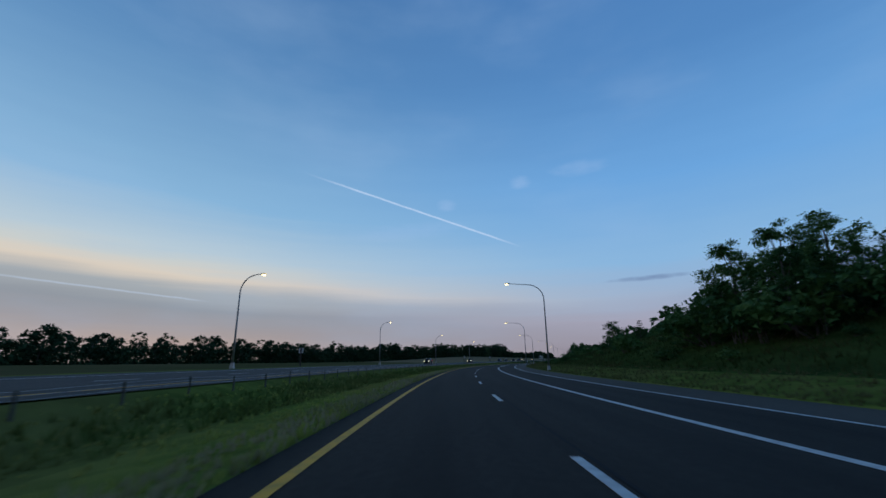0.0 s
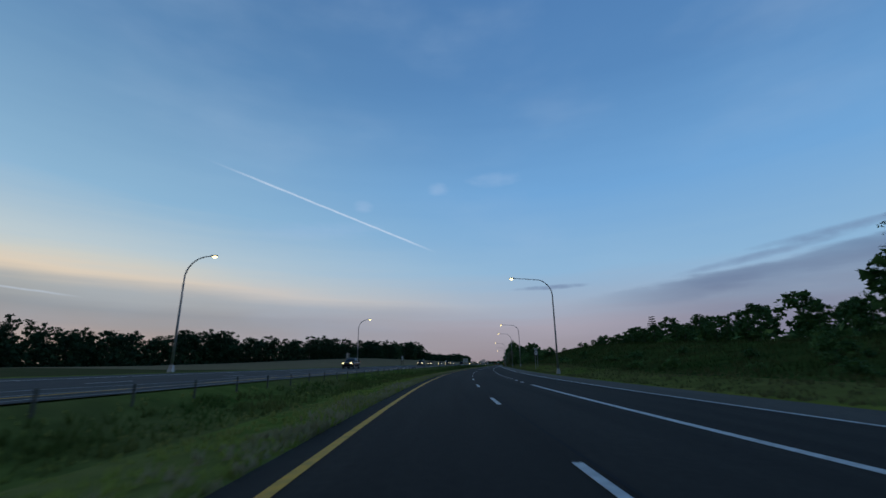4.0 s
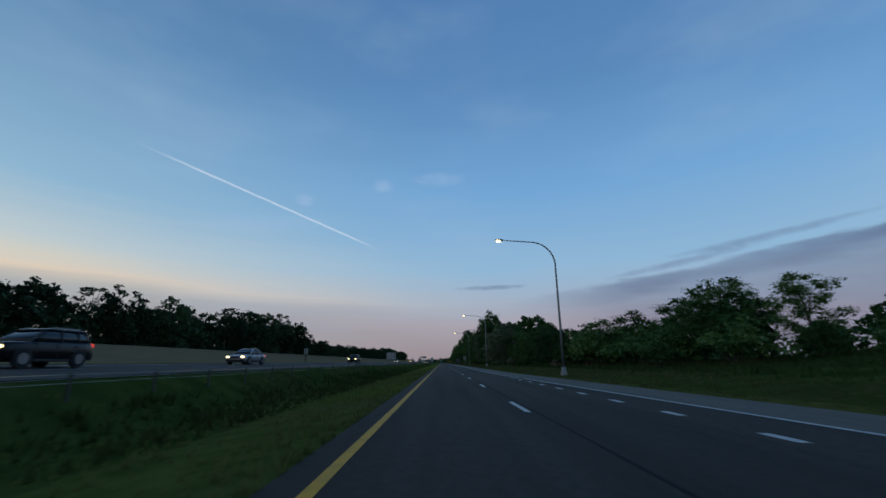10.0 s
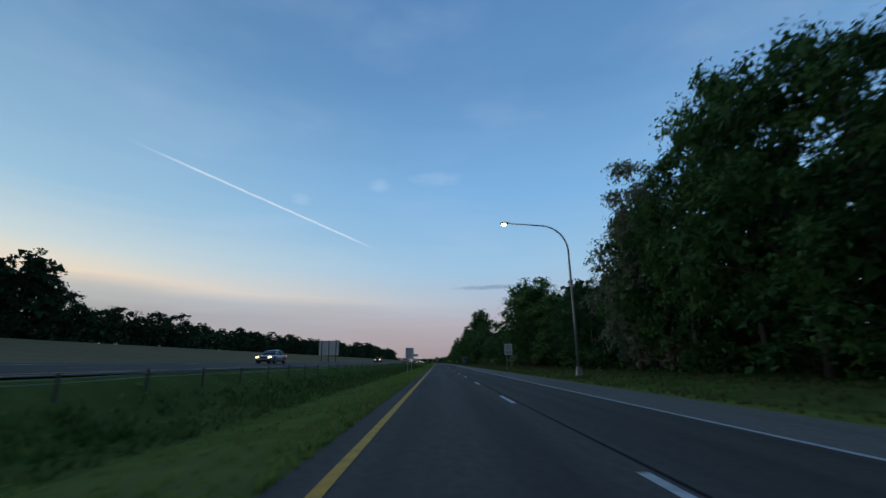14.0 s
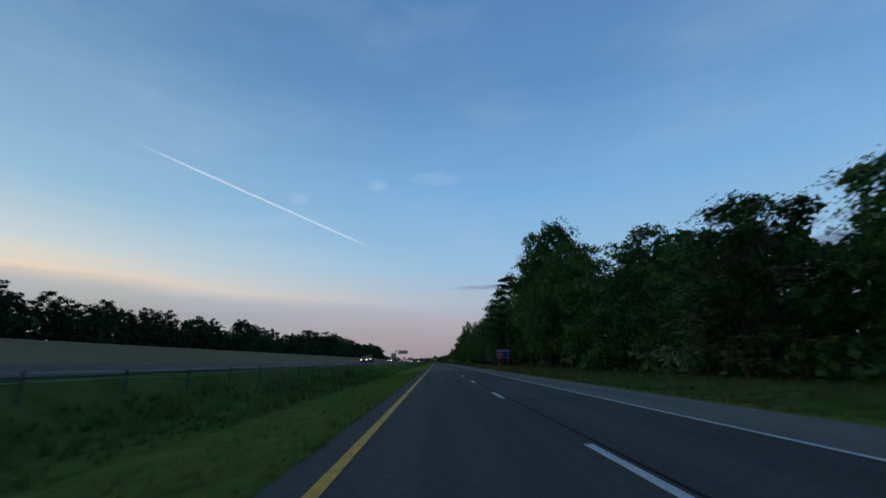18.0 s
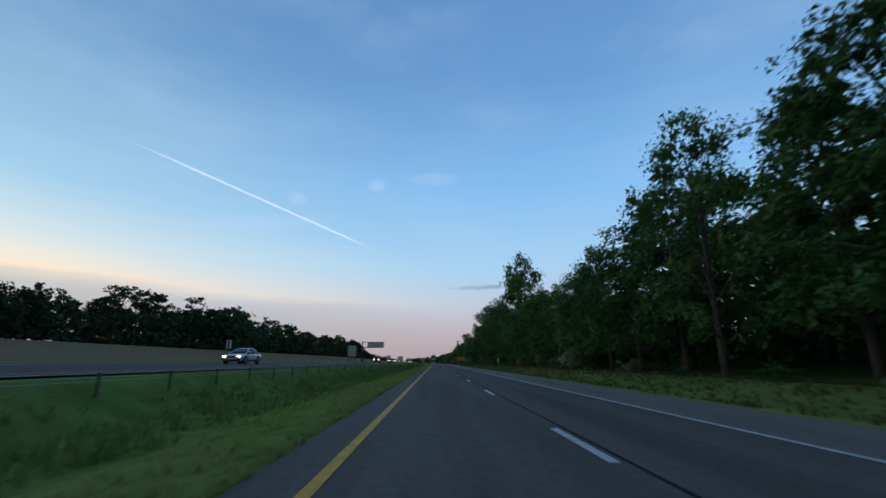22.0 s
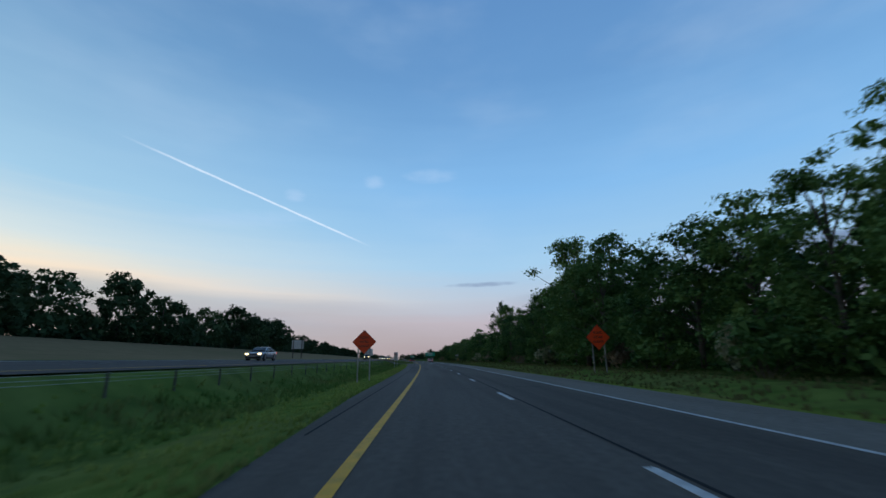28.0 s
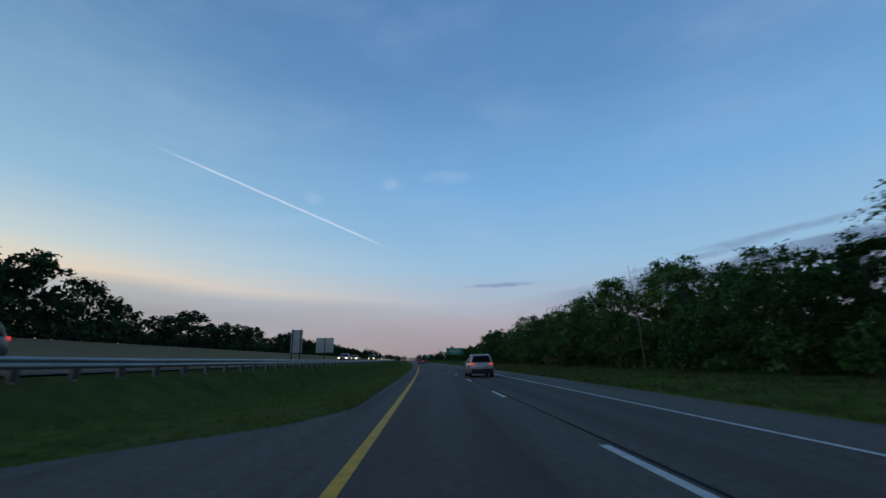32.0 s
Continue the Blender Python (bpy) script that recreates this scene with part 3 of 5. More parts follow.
# ---------------------------------------------------------------- trees
def leaf_cloud(rng, centres, radii, count, size, flat=0.8, droop=0.25, fill=14, fill_size=0.25, stray=0.2, reach_in=0.62):
    """Small leaves gathered in drooping sprays over lobes, round an inner tangle of larger leaf clumps: vertices and triangles."""
    per = max(5, round(count / len(centres) / 11))
    sk = np.repeat(np.arange(len(centres)), per)
    sv = rng.normal(size=(len(sk), 3)) + np.array([0, 0, 0.25])
    sv /= np.linalg.norm(sv, axis=1)[:, None]
    spray = centres[sk] + sv * (radii[sk] * np.where(rng.random(len(sk)) < stray, rng.uniform(1.05, 1.32, len(sk)), rng.uniform(0.5, 1.1, len(sk))))[:, None] * np.array([1, 1, flat])
    srad = radii[sk] * rng.uniform(0.2, 0.5, len(sk))
    k = rng.choice(len(sk), count, p=srad ** 2 / np.sum(srad ** 2))
    # each spray is a drooping tilted plate
    off = np.clip(rng.normal(size=(count, 3)), -1.7, 1.7) * np.array([0.62, 0.62, 0.26])
    out = sv[k]
    reach = np.sum(off[:, :2] * out[:, :2], axis=1)
    pos = spray[k] + off * srad[k][:, None]
    pos[:, 2] -= 0.5 * reach * srad[k]

    def blades(p, lean, sz, long):
        n = len(p)
        nrm = lean + rng.normal(size=(n, 3)) * 0.6
        nrm /= np.linalg.norm(nrm, axis=1)[:, None]
        a = np.cross(nrm, rng.normal(size=(n, 3)))
        a /= np.linalg.norm(a, axis=1)[:, None]
        b = np.cross(nrm, a)
        ln = sz * (0.6 + 0.8 * rng.random(n))[:, None]
        wd = ln * (long + 0.32 * rng.random(n))[:, None]
        low = np.array([0, 0, droop]) * ln
        return np.stack([p - a * ln - low, p + a * ln - low, p + b * wd * 1.6], 1).reshape(-1, 3)
    verts = [blades(pos, 0.45 * out + np.array([0, 0, 0.45]), size, 0.38)]
    if fill:
        fk = np.repeat(np.arange(len(centres)), fill)
        inner = rng.normal(size=(len(fk), 3))
        inner *= (radii[fk] * reach_in * rng.random(len(fk)) ** 0.4 / np.linalg.norm(inner, axis=1))[:, None]
        verts.append(blades(centres[fk] + inner * np.array([1, 1, flat]), 0 * inner, fill_size * radii[fk][:, None], 0.7))
    v = np.concatenate(verts)
    return v, np.arange(len(v)).reshape(-1, 3)


def tri_mesh(name, verts, faces, material):
    me = bpy.data.meshes.new(name)
    me.vertices.add(len(verts))
    me.vertices.foreach_set("co", np.asarray(verts, np.float32).ravel())
    me.loops.add(len(faces) * 3)
    me.loops.foreach_set("vertex_index", np.asarray(faces, np.int32).ravel())
    me.polygons.add(len(faces))
    me.polygons.foreach_set("loop_start", np.arange(0, len(faces) * 3, 3, dtype=np.int32))
    me.materials.append(material)
    me.update(calc_edges=True)
    return me


def broadleaf(seed, leaves, size, height=16.0, spread=4.6, base=0.18, leafmat=None, label="", lobes=30, name="tree", fill=44, fill_size=0.19, limbs=2, trunkmat=None, stray=0.2, girth=1.0, reach_in=0.72):
    """A tree with a tapered trunk, limbs and an uneven crown of leaf sprays. Crown starts at base * height."""
    rng = np.random.default_rng(seed)
    root = thing(name, label, "tree")
    lean = rng.normal(size=2) * 0.5
    trunk_pts = [(lean[0] * q * q, lean[1] * q * q, height * 0.85 * q - 0.3) for q in np.linspace(0, 1, 7)]
    bm = tube(bmesh.new(), trunk_pts, [girth * (0.24 * height / 16 * (1 - 0.85 * q) + 0.02) for q in np.linspace(0, 1, 7)], 8)
    cs, rs = [], []
    for i in range(lobes):
        q = base + (1 - base) * ((i + rng.random()) / lobes)
        prof = math.sin(math.pi * min(1, max(0, 0.12 + 0.86 * (q - base) / (1 - base)))) ** 0.6
        ang = i * 2.4 + rng.random() * 1.2
        rad = spread * prof * (0.35 + 0.75 * rng.random())
        c = np.array([lean[0] * q * q + rad * math.cos(ang), lean[1] * q * q + rad * math.sin(ang), height * q * (0.93 + 0.1 * rng.random())])
        cs.append(c)
        rs.append((0.75 + 0.95 * rng.random()) * spread / 4.6 * (0.75 + 0.45 * prof))
        if i % limbs == 0:
            z0 = c[2] * (0.55 + 0.2 * rng.random())
            j = np.array([lean[0] * (z0 / height) ** 2, lean[1] * (z0 / height) ** 2, z0])
            mid = j * 0.45 + c * 0.55 + np.array([0, 0, 0.3])
            tube(bm, [j, mid, c], [girth * 0.085 * height / 16, girth * 0.05, 0.015], 5, False)
    part("trunk", bm, trunkmat or BARK, root, smooth=True)
    v, f = leaf_cloud(rng, np.array(cs), np.array(rs), leaves, size, fill=fill, fill_size=fill_size, stray=stray, reach_in=reach_in)
    crown = new("crown", tri_mesh("crown", v, f, leafmat or LEAF))
    crown.parent = root
    return root


def pine(seed, leaves, height=18.2, size=0.16):
    """A pine with spaced tiers of long level branches, each carrying flat plates of needles."""
    rng = np.random.default_rng(seed)
    root = thing("pine_tree", "dark green pine with layered ragged branches", "tree")
    bm = tube(bmesh.new(), [(0, 0, -0.3), (0.1, 0, height * 0.5), (0, 0.1, height)], [0.26, 0.17, 0.03], 8)
    cs, rs = [], []
    z = height * 0.30
    while z < height * 0.99:
        q = z / height
        a0 = rng.random() * 6.28
        for k in range(5):
            a = a0 + k * 1.257 + rng.uniform(-0.25, 0.25)
            zb = z + height * rng.uniform(-0.012, 0.012)
            r = (1.04 - q) ** 0.7 * 6.0 * (0.6 + 0.5 * rng.random()) + 0.35
            tip = np.array([r * math.cos(a), r * math.sin(a), zb + 0.10 * r])
            tube(bm, [(0, 0, zb), tip * np.array([0.5, 0.5, 1]) - np.array([0, 0, 0.07 * r]), tip], [0.06, 0.04, 0.012], 4, False)
            for w in (0.3, 0.45, 0.58, 0.70, 0.81, 0.91, 1.0):
                side = rng.uniform(-0.35, 0.35)
                cs.append(np.array([tip[0] * w - side * math.sin(a), tip[1] * w + side * math.cos(a), zb + 0.10 * r * w + 0.1]))
                rs.append((0.42 + 0.30 * rng.random()) * (1.15 - 0.45 * w))
        z += height * 0.085
    part("trunk", bm, BARK, root, smooth=True)
    v, f = leaf_cloud(rng, np.array(cs), np.array(rs), leaves, size, flat=0.22, droop=-0.2, fill=0)
    crown = new("crown", tri_mesh("crown", v, f, LEAF_PINE))
    crown.parent = root
    return root


def bush(seed, leaves, size, height=2.6, leafmat=None, label="dense green roadside shrub"):
    rng = np.random.default_rng(seed)
    root = thing("shrub", label, "shrub", "roadside shrubs")
    bm = bmesh.new()
    cs, rs = [], []
    for i in range(11):
        a, r = rng.random() * 6.28, rng.random() * 1.5
        c = np.array([r * math.cos(a) * 1.2, r * math.sin(a), height * (0.25 + 0.6 * rng.random() * (1 - r / 3))])
        cs.append(c)
        rs.append(0.5 + 0.45 * rng.random())
        tube(bm, [(0.2 * math.cos(a), 0.2 * math.sin(a), -0.15), c], [0.03, 0.008], 4, False)
    part("stem", bm, BARK, root)
    v, f = leaf_cloud(rng, np.array(cs), np.array(rs), leaves, size)
    crown = new("crown", tri_mesh("crown", v, f, leafmat or LEAF))
    crown.parent = root
    return root


def snag(seed, height):
    rng = np.random.default_rng(seed)
    bm = tube(bmesh.new(), [(0, 0, -0.3), (0.15, 0, height * 0.5), (0.5, 0.2, height)], [0.12, 0.075, 0.012], 7)
    for i in range(9):
        z = height * (0.35 + 0.07 * i)
        a = rng.random() * 6.28
        ln = (height - z) * 0.3 + 0.7
        tube(bm, [(0.15, 0, z), (0.15 + ln * 0.5 * math.cos(a), ln * 0.5 * math.sin(a), z + ln * 0.5), (0.15 + ln * 0.8 * math.cos(a), ln * 0.8 * math.sin(a), z + ln * 1.3)], [0.032, 0.02, 0.006], 5, False)
    root = thing("dead_tree", "bare pale dead tree standing at the wood's edge", "tree")
    part("trunk", bm, PALE_BARK, root, smooth=True)
    return root


trng = random.Random(7)


def plant(src, s, d, scale, squash=1.0, group=""):
    x, y = at(s, d)
    ob = copy_thing(src, pose(float(x), float(y), ground_z(s, d), 0, 0, trng.uniform(0, 360)))
    ob.scale = (scale * squash, scale * squash, scale)
    if group:
        ob["group"] = group
    return ob


TALL = [broadleaf(30 + i, 8600, 0.15, 16, 4.4, 0.14, LEAF, "tall woodland tree with a bare pale trunk and dark crown", 40) for i in range(4)]
NEAR = [broadleaf(10 + i, 8600, 0.15, 16, 4.0 + 0.6 * (i % 3), 0.06 + 0.06 * (i % 3), [LEAF, LEAF, LEAF, LEAF_PALE, LEAF, LEAF][i % 6],
                  ["tall broadleaf tree in full dark green leaf at the wood's edge", "tall pale-leaved tree in blossom at the wood's edge"][i % 6 == 3], 38 + 4 * (i % 3)) for i in range(8)]
AIRY = [broadleaf(50 + i, 9000, 0.14, 16, 4.3, 0.20, LEAF, "tall slender tree with a pale trunk and open light crown", 40, fill=14, limbs=3, trunkmat=PALE_BARK, girth=0.55) for i in range(3)]
BACK = [broadleaf(40 + i, 560, 0.5, 16, 4.8, 0.12, LEAF, "dark green broadleaf tree deep in the wood", 26, fill=15, fill_size=0.5, limbs=9) for i in range(4)]
FAR = [broadleaf(60 + i, 1800, 0.23, 12, 4.4 + 0.6 * (i % 3), 0.04, LEAF_FAR, "distant dark round-crowned tree across the field", 36, fill=26, fill_size=0.30, limbs=5, stray=0.03, reach_in=0.8) for i in range(5)]
FAR += [broadleaf(70 + i, 1700, 0.22, 12, 3.4, 0.30, LEAF_FAR, "distant dark tree with a bare lower trunk", 28, fill=18, fill_size=0.28, limbs=5, stray=0.06) for i in range(2)]
ROUND = [broadleaf(75 + i, 2100, 0.24, 12, 5.4, 0.16, LEAF_FAR, "large round-crowned dark tree standing alone across the field", 40, fill=26, fill_size=0.30, limbs=5, stray=0.03, reach_in=0.8) for i in range(3)]
FAR_LOW = [broadleaf(65 + i, 200, 0.7, 12, 4.2, 0.04, LEAF_FAR, "distant tree", 20, fill=11, fill_size=0.5, limbs=9) for i in range(3)]
PINES = [pine(80, 12000), pine(81, 9000)]
BUSH = [bush(90 + i, 950, 0.14, 2.6, [LEAF, LEAF_PALE, LEAF][i]) for i in range(3)]
BUSH.append(bush(94, 700, 0.12, 2.0, DRY, "dry straw-coloured brush at the wood's edge"))
SNAG = [snag(95, 11.0), snag(96, 12.0)]
NEAR_GREEN = [n for i, n in enumerate(NEAR) if i != 3]
TREE_SOURCES = AIRY + ROUND + FAR_LOW + TALL + NEAR + BACK + FAR + PINES + BUSH + SNAG


def arrays(me):
    v = np.empty(len(me.vertices) * 3, np.float32)
    me.vertices.foreach_get("co", v)
    me.calc_loop_triangles()
    f = np.empty(len(me.loop_triangles) * 3, np.int32)
    me.loop_triangles.foreach_get("vertices", f)
    return v.reshape(-1, 3), f.reshape(-1, 3)


def grove(name, label, items, leafmat=LEAF):
    """Many trees that nobody could count, joined: trunks in one part, crowns in another."""
    cache = {}
    bags = {0: ([], [], 0), 1: ([], [], 0)}
    for src, s, d, scale, squash in items:
        if src not in cache:
            cache[src] = [arrays(c.data) for c in sorted(src.children, key=lambda c: not c.name.startswith("trunk"))]
        x, y = at(s, d)
        base = np.array([x, y, ground_z(s, d)])
        a = trng.uniform(0, 6.283)
        rot = np.array([[math.cos(a), -math.sin(a), 0], [math.sin(a), math.cos(a), 0], [0, 0, 1]])
        for k, (v, f) in enumerate(cache[src]):
            vs, fs, n = bags[k]
            vs.append((v * np.array([scale * squash, scale * squash, scale])) @ rot.T + base)
            fs.append(f + n)
            bags[k] = (vs, fs, n + len(v))
    root = thing(name, label, "woods", kind="stuff")
    for k, (nm, mt) in enumerate((("trunks", BARK), ("crowns", leafmat))):
        vs, fs, n = bags[k]
        ob = new(nm, tri_mesh(nm, np.concatenate(vs), np.concatenate(fs), mt))
        ob.parent = root
        ob["kind"] = "stuff"
    return root


def belt(name, label, stations, dfun, hfun, per, size, depth, seed, material=LEAF, thin=1.3, wave=0.45):
    """A dense understorey: leaf sprays in a band along the road."""
    rng = np.random.default_rng(seed)
    s = np.repeat(np.asarray(stations, float), per) + rng.uniform(-3, 3, len(stations) * per)
    d = dfun(s) + rng.uniform(-depth, depth, len(s))
    q = rng.random(len(s)) ** thin
    x, y = at(s, d)
    z = section(s, d) + q * hfun(s) * (1 - wave + wave * np.sin(s * 0.23) * np.sin(s * 0.071 + 1))
    cs = np.stack([x, y, z], 1)
    verts, faces = [], []
    n = len(s)
    nrm = rng.normal(size=(n, 3)) + np.array([0, -0.4, 0.4])
    nrm /= np.linalg.norm(nrm, axis=1)[:, None]
    a = np.cross(nrm, rng.normal(size=(n, 3)))
    a /= np.linalg.norm(a, axis=1)[:, None]
    b = np.cross(nrm, a)
    ln = size * (0.5 + rng.random(n))[:, None]
    verts = np.stack([cs - a * ln, cs + b * ln * 0.6, cs + a * ln, cs - b * ln * 0.6], 1).reshape(-1, 3)
    i = np.arange(n) * 4
    faces = np.concatenate([np.stack([i, i + 1, i + 2], 1), np.stack([i, i + 2, i + 3], 1)])
    return tagged(new(name, tri_mesh(name, verts, faces, material)), label, "undergrowth", kind="stuff")


def wood_height(s):
    return np.interp(s, [395, 415, 440, 456, 468, 480, 489, 498, 502.5, 515, 523, 533, 546, 552, 575, 600, 612, 618, 628, 634, 640, 658, 670, 678, 692, 700, 712, 735, 745, 764, 778, 786, 798, 806, 818, 825, 833, 843, 864, 900, 915, 936, 946, 953, 962, 972, 985, 998, 1008, 1013, 1017, 1021, 1024, 1026.5, 1045, 1060, 1068, 1078, 1090, 1098, 1106, 1300],
                     [5.5, 7, 8, 9, 12, 16, 18, 17, 10.5, 8.8, 9.2, 14, 13.5, 8, 6.8, 8.5, 8.6, 8, 10.5, 12.5, 14, 13.5, 14.5, 12.5, 13.5, 13, 12.4, 14, 14.5, 13, 9, 11, 11, 9.2, 10.2, 13.5, 16, 17.3, 14.2, 12, 9, 11.5, 11.2, 9.6, 8.6, 11, 10, 9.5, 8.5, 8.5, 11.5, 14, 12.5, 7, 7.5, 9, 9.5, 7, 8, 10, 8, 8])


def wood_edge(s):
    return np.interp(s, [395, 440, 560, 640, 800, 1000, 1060, 1100, 1300], [20, 17.8, 17.5, 16.5, 16.8, 17.5, 19, 20, 22])


s = 402.0
while s < 1200:
    h = wood_height(s) * trng.uniform(0.86, 1.05)
    slim = 0.72 if 1008 < s < 1030 or 486 < s < 510 or 703 < s < 716 or 800 < s < 822 else 1.0
    plant(trng.choice(AIRY if 818 < s < 905 else TALL if 645 < s < 768 else NEAR_GREEN), s, wood_edge(s) + trng.uniform(-0.8, 2.6) + (3.5 if 670 < s < 690 else 0.0), h / 16, slim * trng.uniform(0.85, 1.15) * (16 / h) ** 0.35, "trees along the wood's edge")
    s += trng.uniform(3.6, 6.4)
items = []
s = 405.0
while s < 1350:
    items.append((trng.choice(BACK), s, wood_edge(s) + trng.uniform(5.0, 9.0), wood_height(s) * trng.uniform(0.7, 0.95) * (0.88 if 818 < s < 905 else 1.0) / 16, trng.uniform(0.9, 1.2)))
    s += trng.uniform(4.5, 7.0)
s = 400.0
while s < 1500:
    items.append((trng.choice(BACK), s, wood_edge(s) + trng.uniform(12, 18), wood_height(s) * trng.uniform(0.75, 1.0) * (0.88 if 818 < s < 905 else 1.0) / 16, trng.uniform(1.0, 1.3)))
    s += trng.uniform(5.5, 8.0)
grove("deep_wood", "dark green broadleaf wood beside the highway", items)
belt("undergrowth", "dark undergrowth inside the wood", np.arange(400, 1400, 4.0), lambda s: wood_edge(s) + 15, lambda s: 0.55 * wood_height(s), 60, 0.8, 4.0, 31)
belt("undergrowth", "low leafy undergrowth at the wood's edge", np.concatenate([np.arange(404, 645, 3.0), np.arange(768, 850, 3.0), np.arange(905, 1200, 3.0)]), lambda s: wood_edge(s) + 1.2, lambda s: 0 * s + 1.8, 45, 0.26, 1.6, 32)
belt("undergrowth", "dense dark scrub deep in the wood", np.arange(400, 1400, 4.0), lambda s: wood_edge(s) + 24, lambda s: 4.5 + 0 * s, 60, 1.0, 4.0, 36)
s = 398.0
while s < 1190:
    plant(trng.choice(BUSH), s, wood_edge(s) + trng.uniform(-2.4, 1.0) + (3.0 if 666 < s < 692 else 0.0), trng.uniform(0.45, 1.15) * (0.35 if 640 < s < 768 or 850 < s < 905 else 1.0), trng.uniform(0.9, 1.3))
    s += trng.uniform(3.5, 7.0)
# a clump on the hillside, the hill's scattered trees and the shrubs at its foot
for s, d, h in ((33, 27, 7.0), (36, 29, 9.0), (40, 27.5, 9.0), (37, 34, 9.0), (49, 31, 6.0), (29, 33, 6.0), (45, 26, 4.0), (54, 31, 3.6)):
    plant(NEAR[(0, 6)[int(s) % 2]], s, d, h / 16, 1.25, "hillside trees")
for s, d, h in ((31, 27, 1.7), (35, 26, 1.5), (39, 26.5, 2.0), (43, 26, 1.7), (47, 28, 1.6), (36, 30, 2.2), (51, 30, 1.4), (28, 31, 1.8)):
    plant(BUSH[(0, 2)[int(s) % 2]], s, d, h, 1.2)
plant(NEAR[3], 497.5, 16.6, 1.02, 0.78, "trees along the wood's edge")
for s, h, wide in ((704.5, 19, 0.75), (708.5, 17, 0.66), (802.0, 19, 0.75), (806.3, 17.5, 0.60)):
    plant(TALL[int(s) % 4], s, 17.2, h / 16, wide, "trees along the wood's edge")
plant(NEAR[6], 970, 19.5, 13.8 / 16, 1.2, "trees along the wood's edge")
plant(NEAR[4], 984, 21.0, 16.6 / 16, 1.15, "trees along the wood's edge")
for s, d, h in ((656, 21, 18), (663, 21.5, 21), (669, 22.5, 24), (676, 22, 25), (682, 23, 24), (688, 22, 21.5), (694.5, 22.5, 20)):
    plant(TALL[int(s) % 4], s, d, h / 16, 0.85, "trees along the wood's edge")
for s, h in ((432, 0.56), (454, 0.6), (617, 0.5), (707, 0.45)):
    plant(NEAR[3], s, 15.8, h, 1.35, "trees along the wood's edge")
plant(TALL[1], 172, 44, 0.72, 1.25, "hillside trees")
plant(NEAR[0], 124, 42, 0.22, 1.4, "hillside trees")
plant(NEAR[6], 118, 47, 0.28, 1.3, "hillside trees")
plant(NEAR[6], 340, 38, 0.3, 1.2, "hillside trees")
for i in range(26):
    s = 312 + 3.7 * i + trng.uniform(-2, 2)
    plant(BUSH[(0, 2)[i % 2]], s, trng.uniform(20.5, 30), trng.uniform(1.2, 2.0) * (0.5 if 336 < s < 364 else 1.0), 1.1)
plant(PINES[1], 248, 47, 0.36, 1.2)
plant(PINES[1], 116, 42, 0.34, 1.0)
plant(NEAR[0], 162, 50, 0.3, 1.3, "hillside trees")
plant(PINES[0], 688, 16.4, 1.0, 1.15)
for s, d, h in ((781, 19.0, 0.86), (784, 19.5, 0.82), (779, 15.6, 0.5), (700, 15.2, 0.7), (842, 15.8, 0.6), (1096, 19.0, 0.8)):
    plant(SNAG[int(s) % 2], s, d, h)
items = []
s = 60.0
while s < 430:
    items.append((trng.choice(BACK), s, trng.uniform(50, 74), trng.uniform(0.28, 0.46) * (1.45 if s < 185 else 1.0), 1.4))
    s += trng.uniform(2.4, 4.5)
s = 196.0
while s < 298:
    items.append((trng.choice(BACK), s, trng.uniform(40, 50), trng.uniform(0.13, 0.24), 1.7))
    s += trng.uniform(2.0, 4.0)
grove("hilltop_wood", "dark line of trees along the hilltop", items)
belt("undergrowth", "dark scrub along the hilltop", np.arange(60, 430, 4.0), lambda s: 56 + 0 * s, lambda s: 2.6 + 0 * s, 40, 0.6, 6.0, 33)
s = 326.0
while s < 408:
    if not 338 < s < 363:
        plant(trng.choice(NEAR_GREEN), s, trng.uniform(23, 33), trng.uniform(0.32, 0.48) * (0.65 if s < 338 else 1.0), 1.5, "hillside trees")
    s += trng.uniform(3.2, 5.0)
for i in range(40):
    s = trng.uniform(20, 330)
    plant(BUSH[(0, 2)[i % 2]], s, trng.uniform(24, 48) if s < 190 else trng.uniform(36, 48), trng.uniform(0.5, 1.3) * (1.0 if s < 190 else 0.6), 1.2)
for i in range(70):
    plant(BUSH[(0, 2)[i // 2 % 2]], trng.uniform(10, 330), trng.uniform(19.5, 24) + 5 * (i % 2), trng.uniform(0.16, 0.42), trng.uniform(1.3, 1.9))


# the tree line across the western fields
def west_edge(s):
    return np.interp(s, [-150, 120, 330, 430, 600, 1000, 1700], [-112, -108, -80, -64, -62, -58, -66])


def west_height(s):
    return np.interp(s, [-150, 200, 330, 440, 480, 512, 536, 546, 640, 700, 780, 850, 880, 930, 1000, 1080, 1140, 1165, 1700],
                     [9, 9.4, 10.2, 10.5, 11.5, 13.2, 12.6, 7.6, 7, 8, 9, 12.4, 12.2, 10, 11, 12.2, 12, 8.4, 8.4])


items = []
s = -120.0
while s < 1700:
    gap = 0.66 if s < 690 else 1.2 if s < 800 else 0.9 if s < 940 else 1.75
    h = west_height(s)
    row = (trng.choice(FAR if s < 940 else ROUND), s, west_edge(s) - trng.uniform(0, 6), h / 12 * trng.uniform(0.8, 1.15), trng.uniform(0.95, 1.35))
    if 430 < s < 540 or 820 < s < 1130:
        plant(*row, "tree line across the field")
    else:
        items.append(row)
    items.append((trng.choice(FAR_LOW), s + 3.0, west_edge(s) - trng.uniform(9, 16), h / 12 * trng.uniform(0.6, 0.95) * (1.0 if s < 940 else 0.55), 1.3))
    s += trng.uniform(5.5, 9.5) * gap
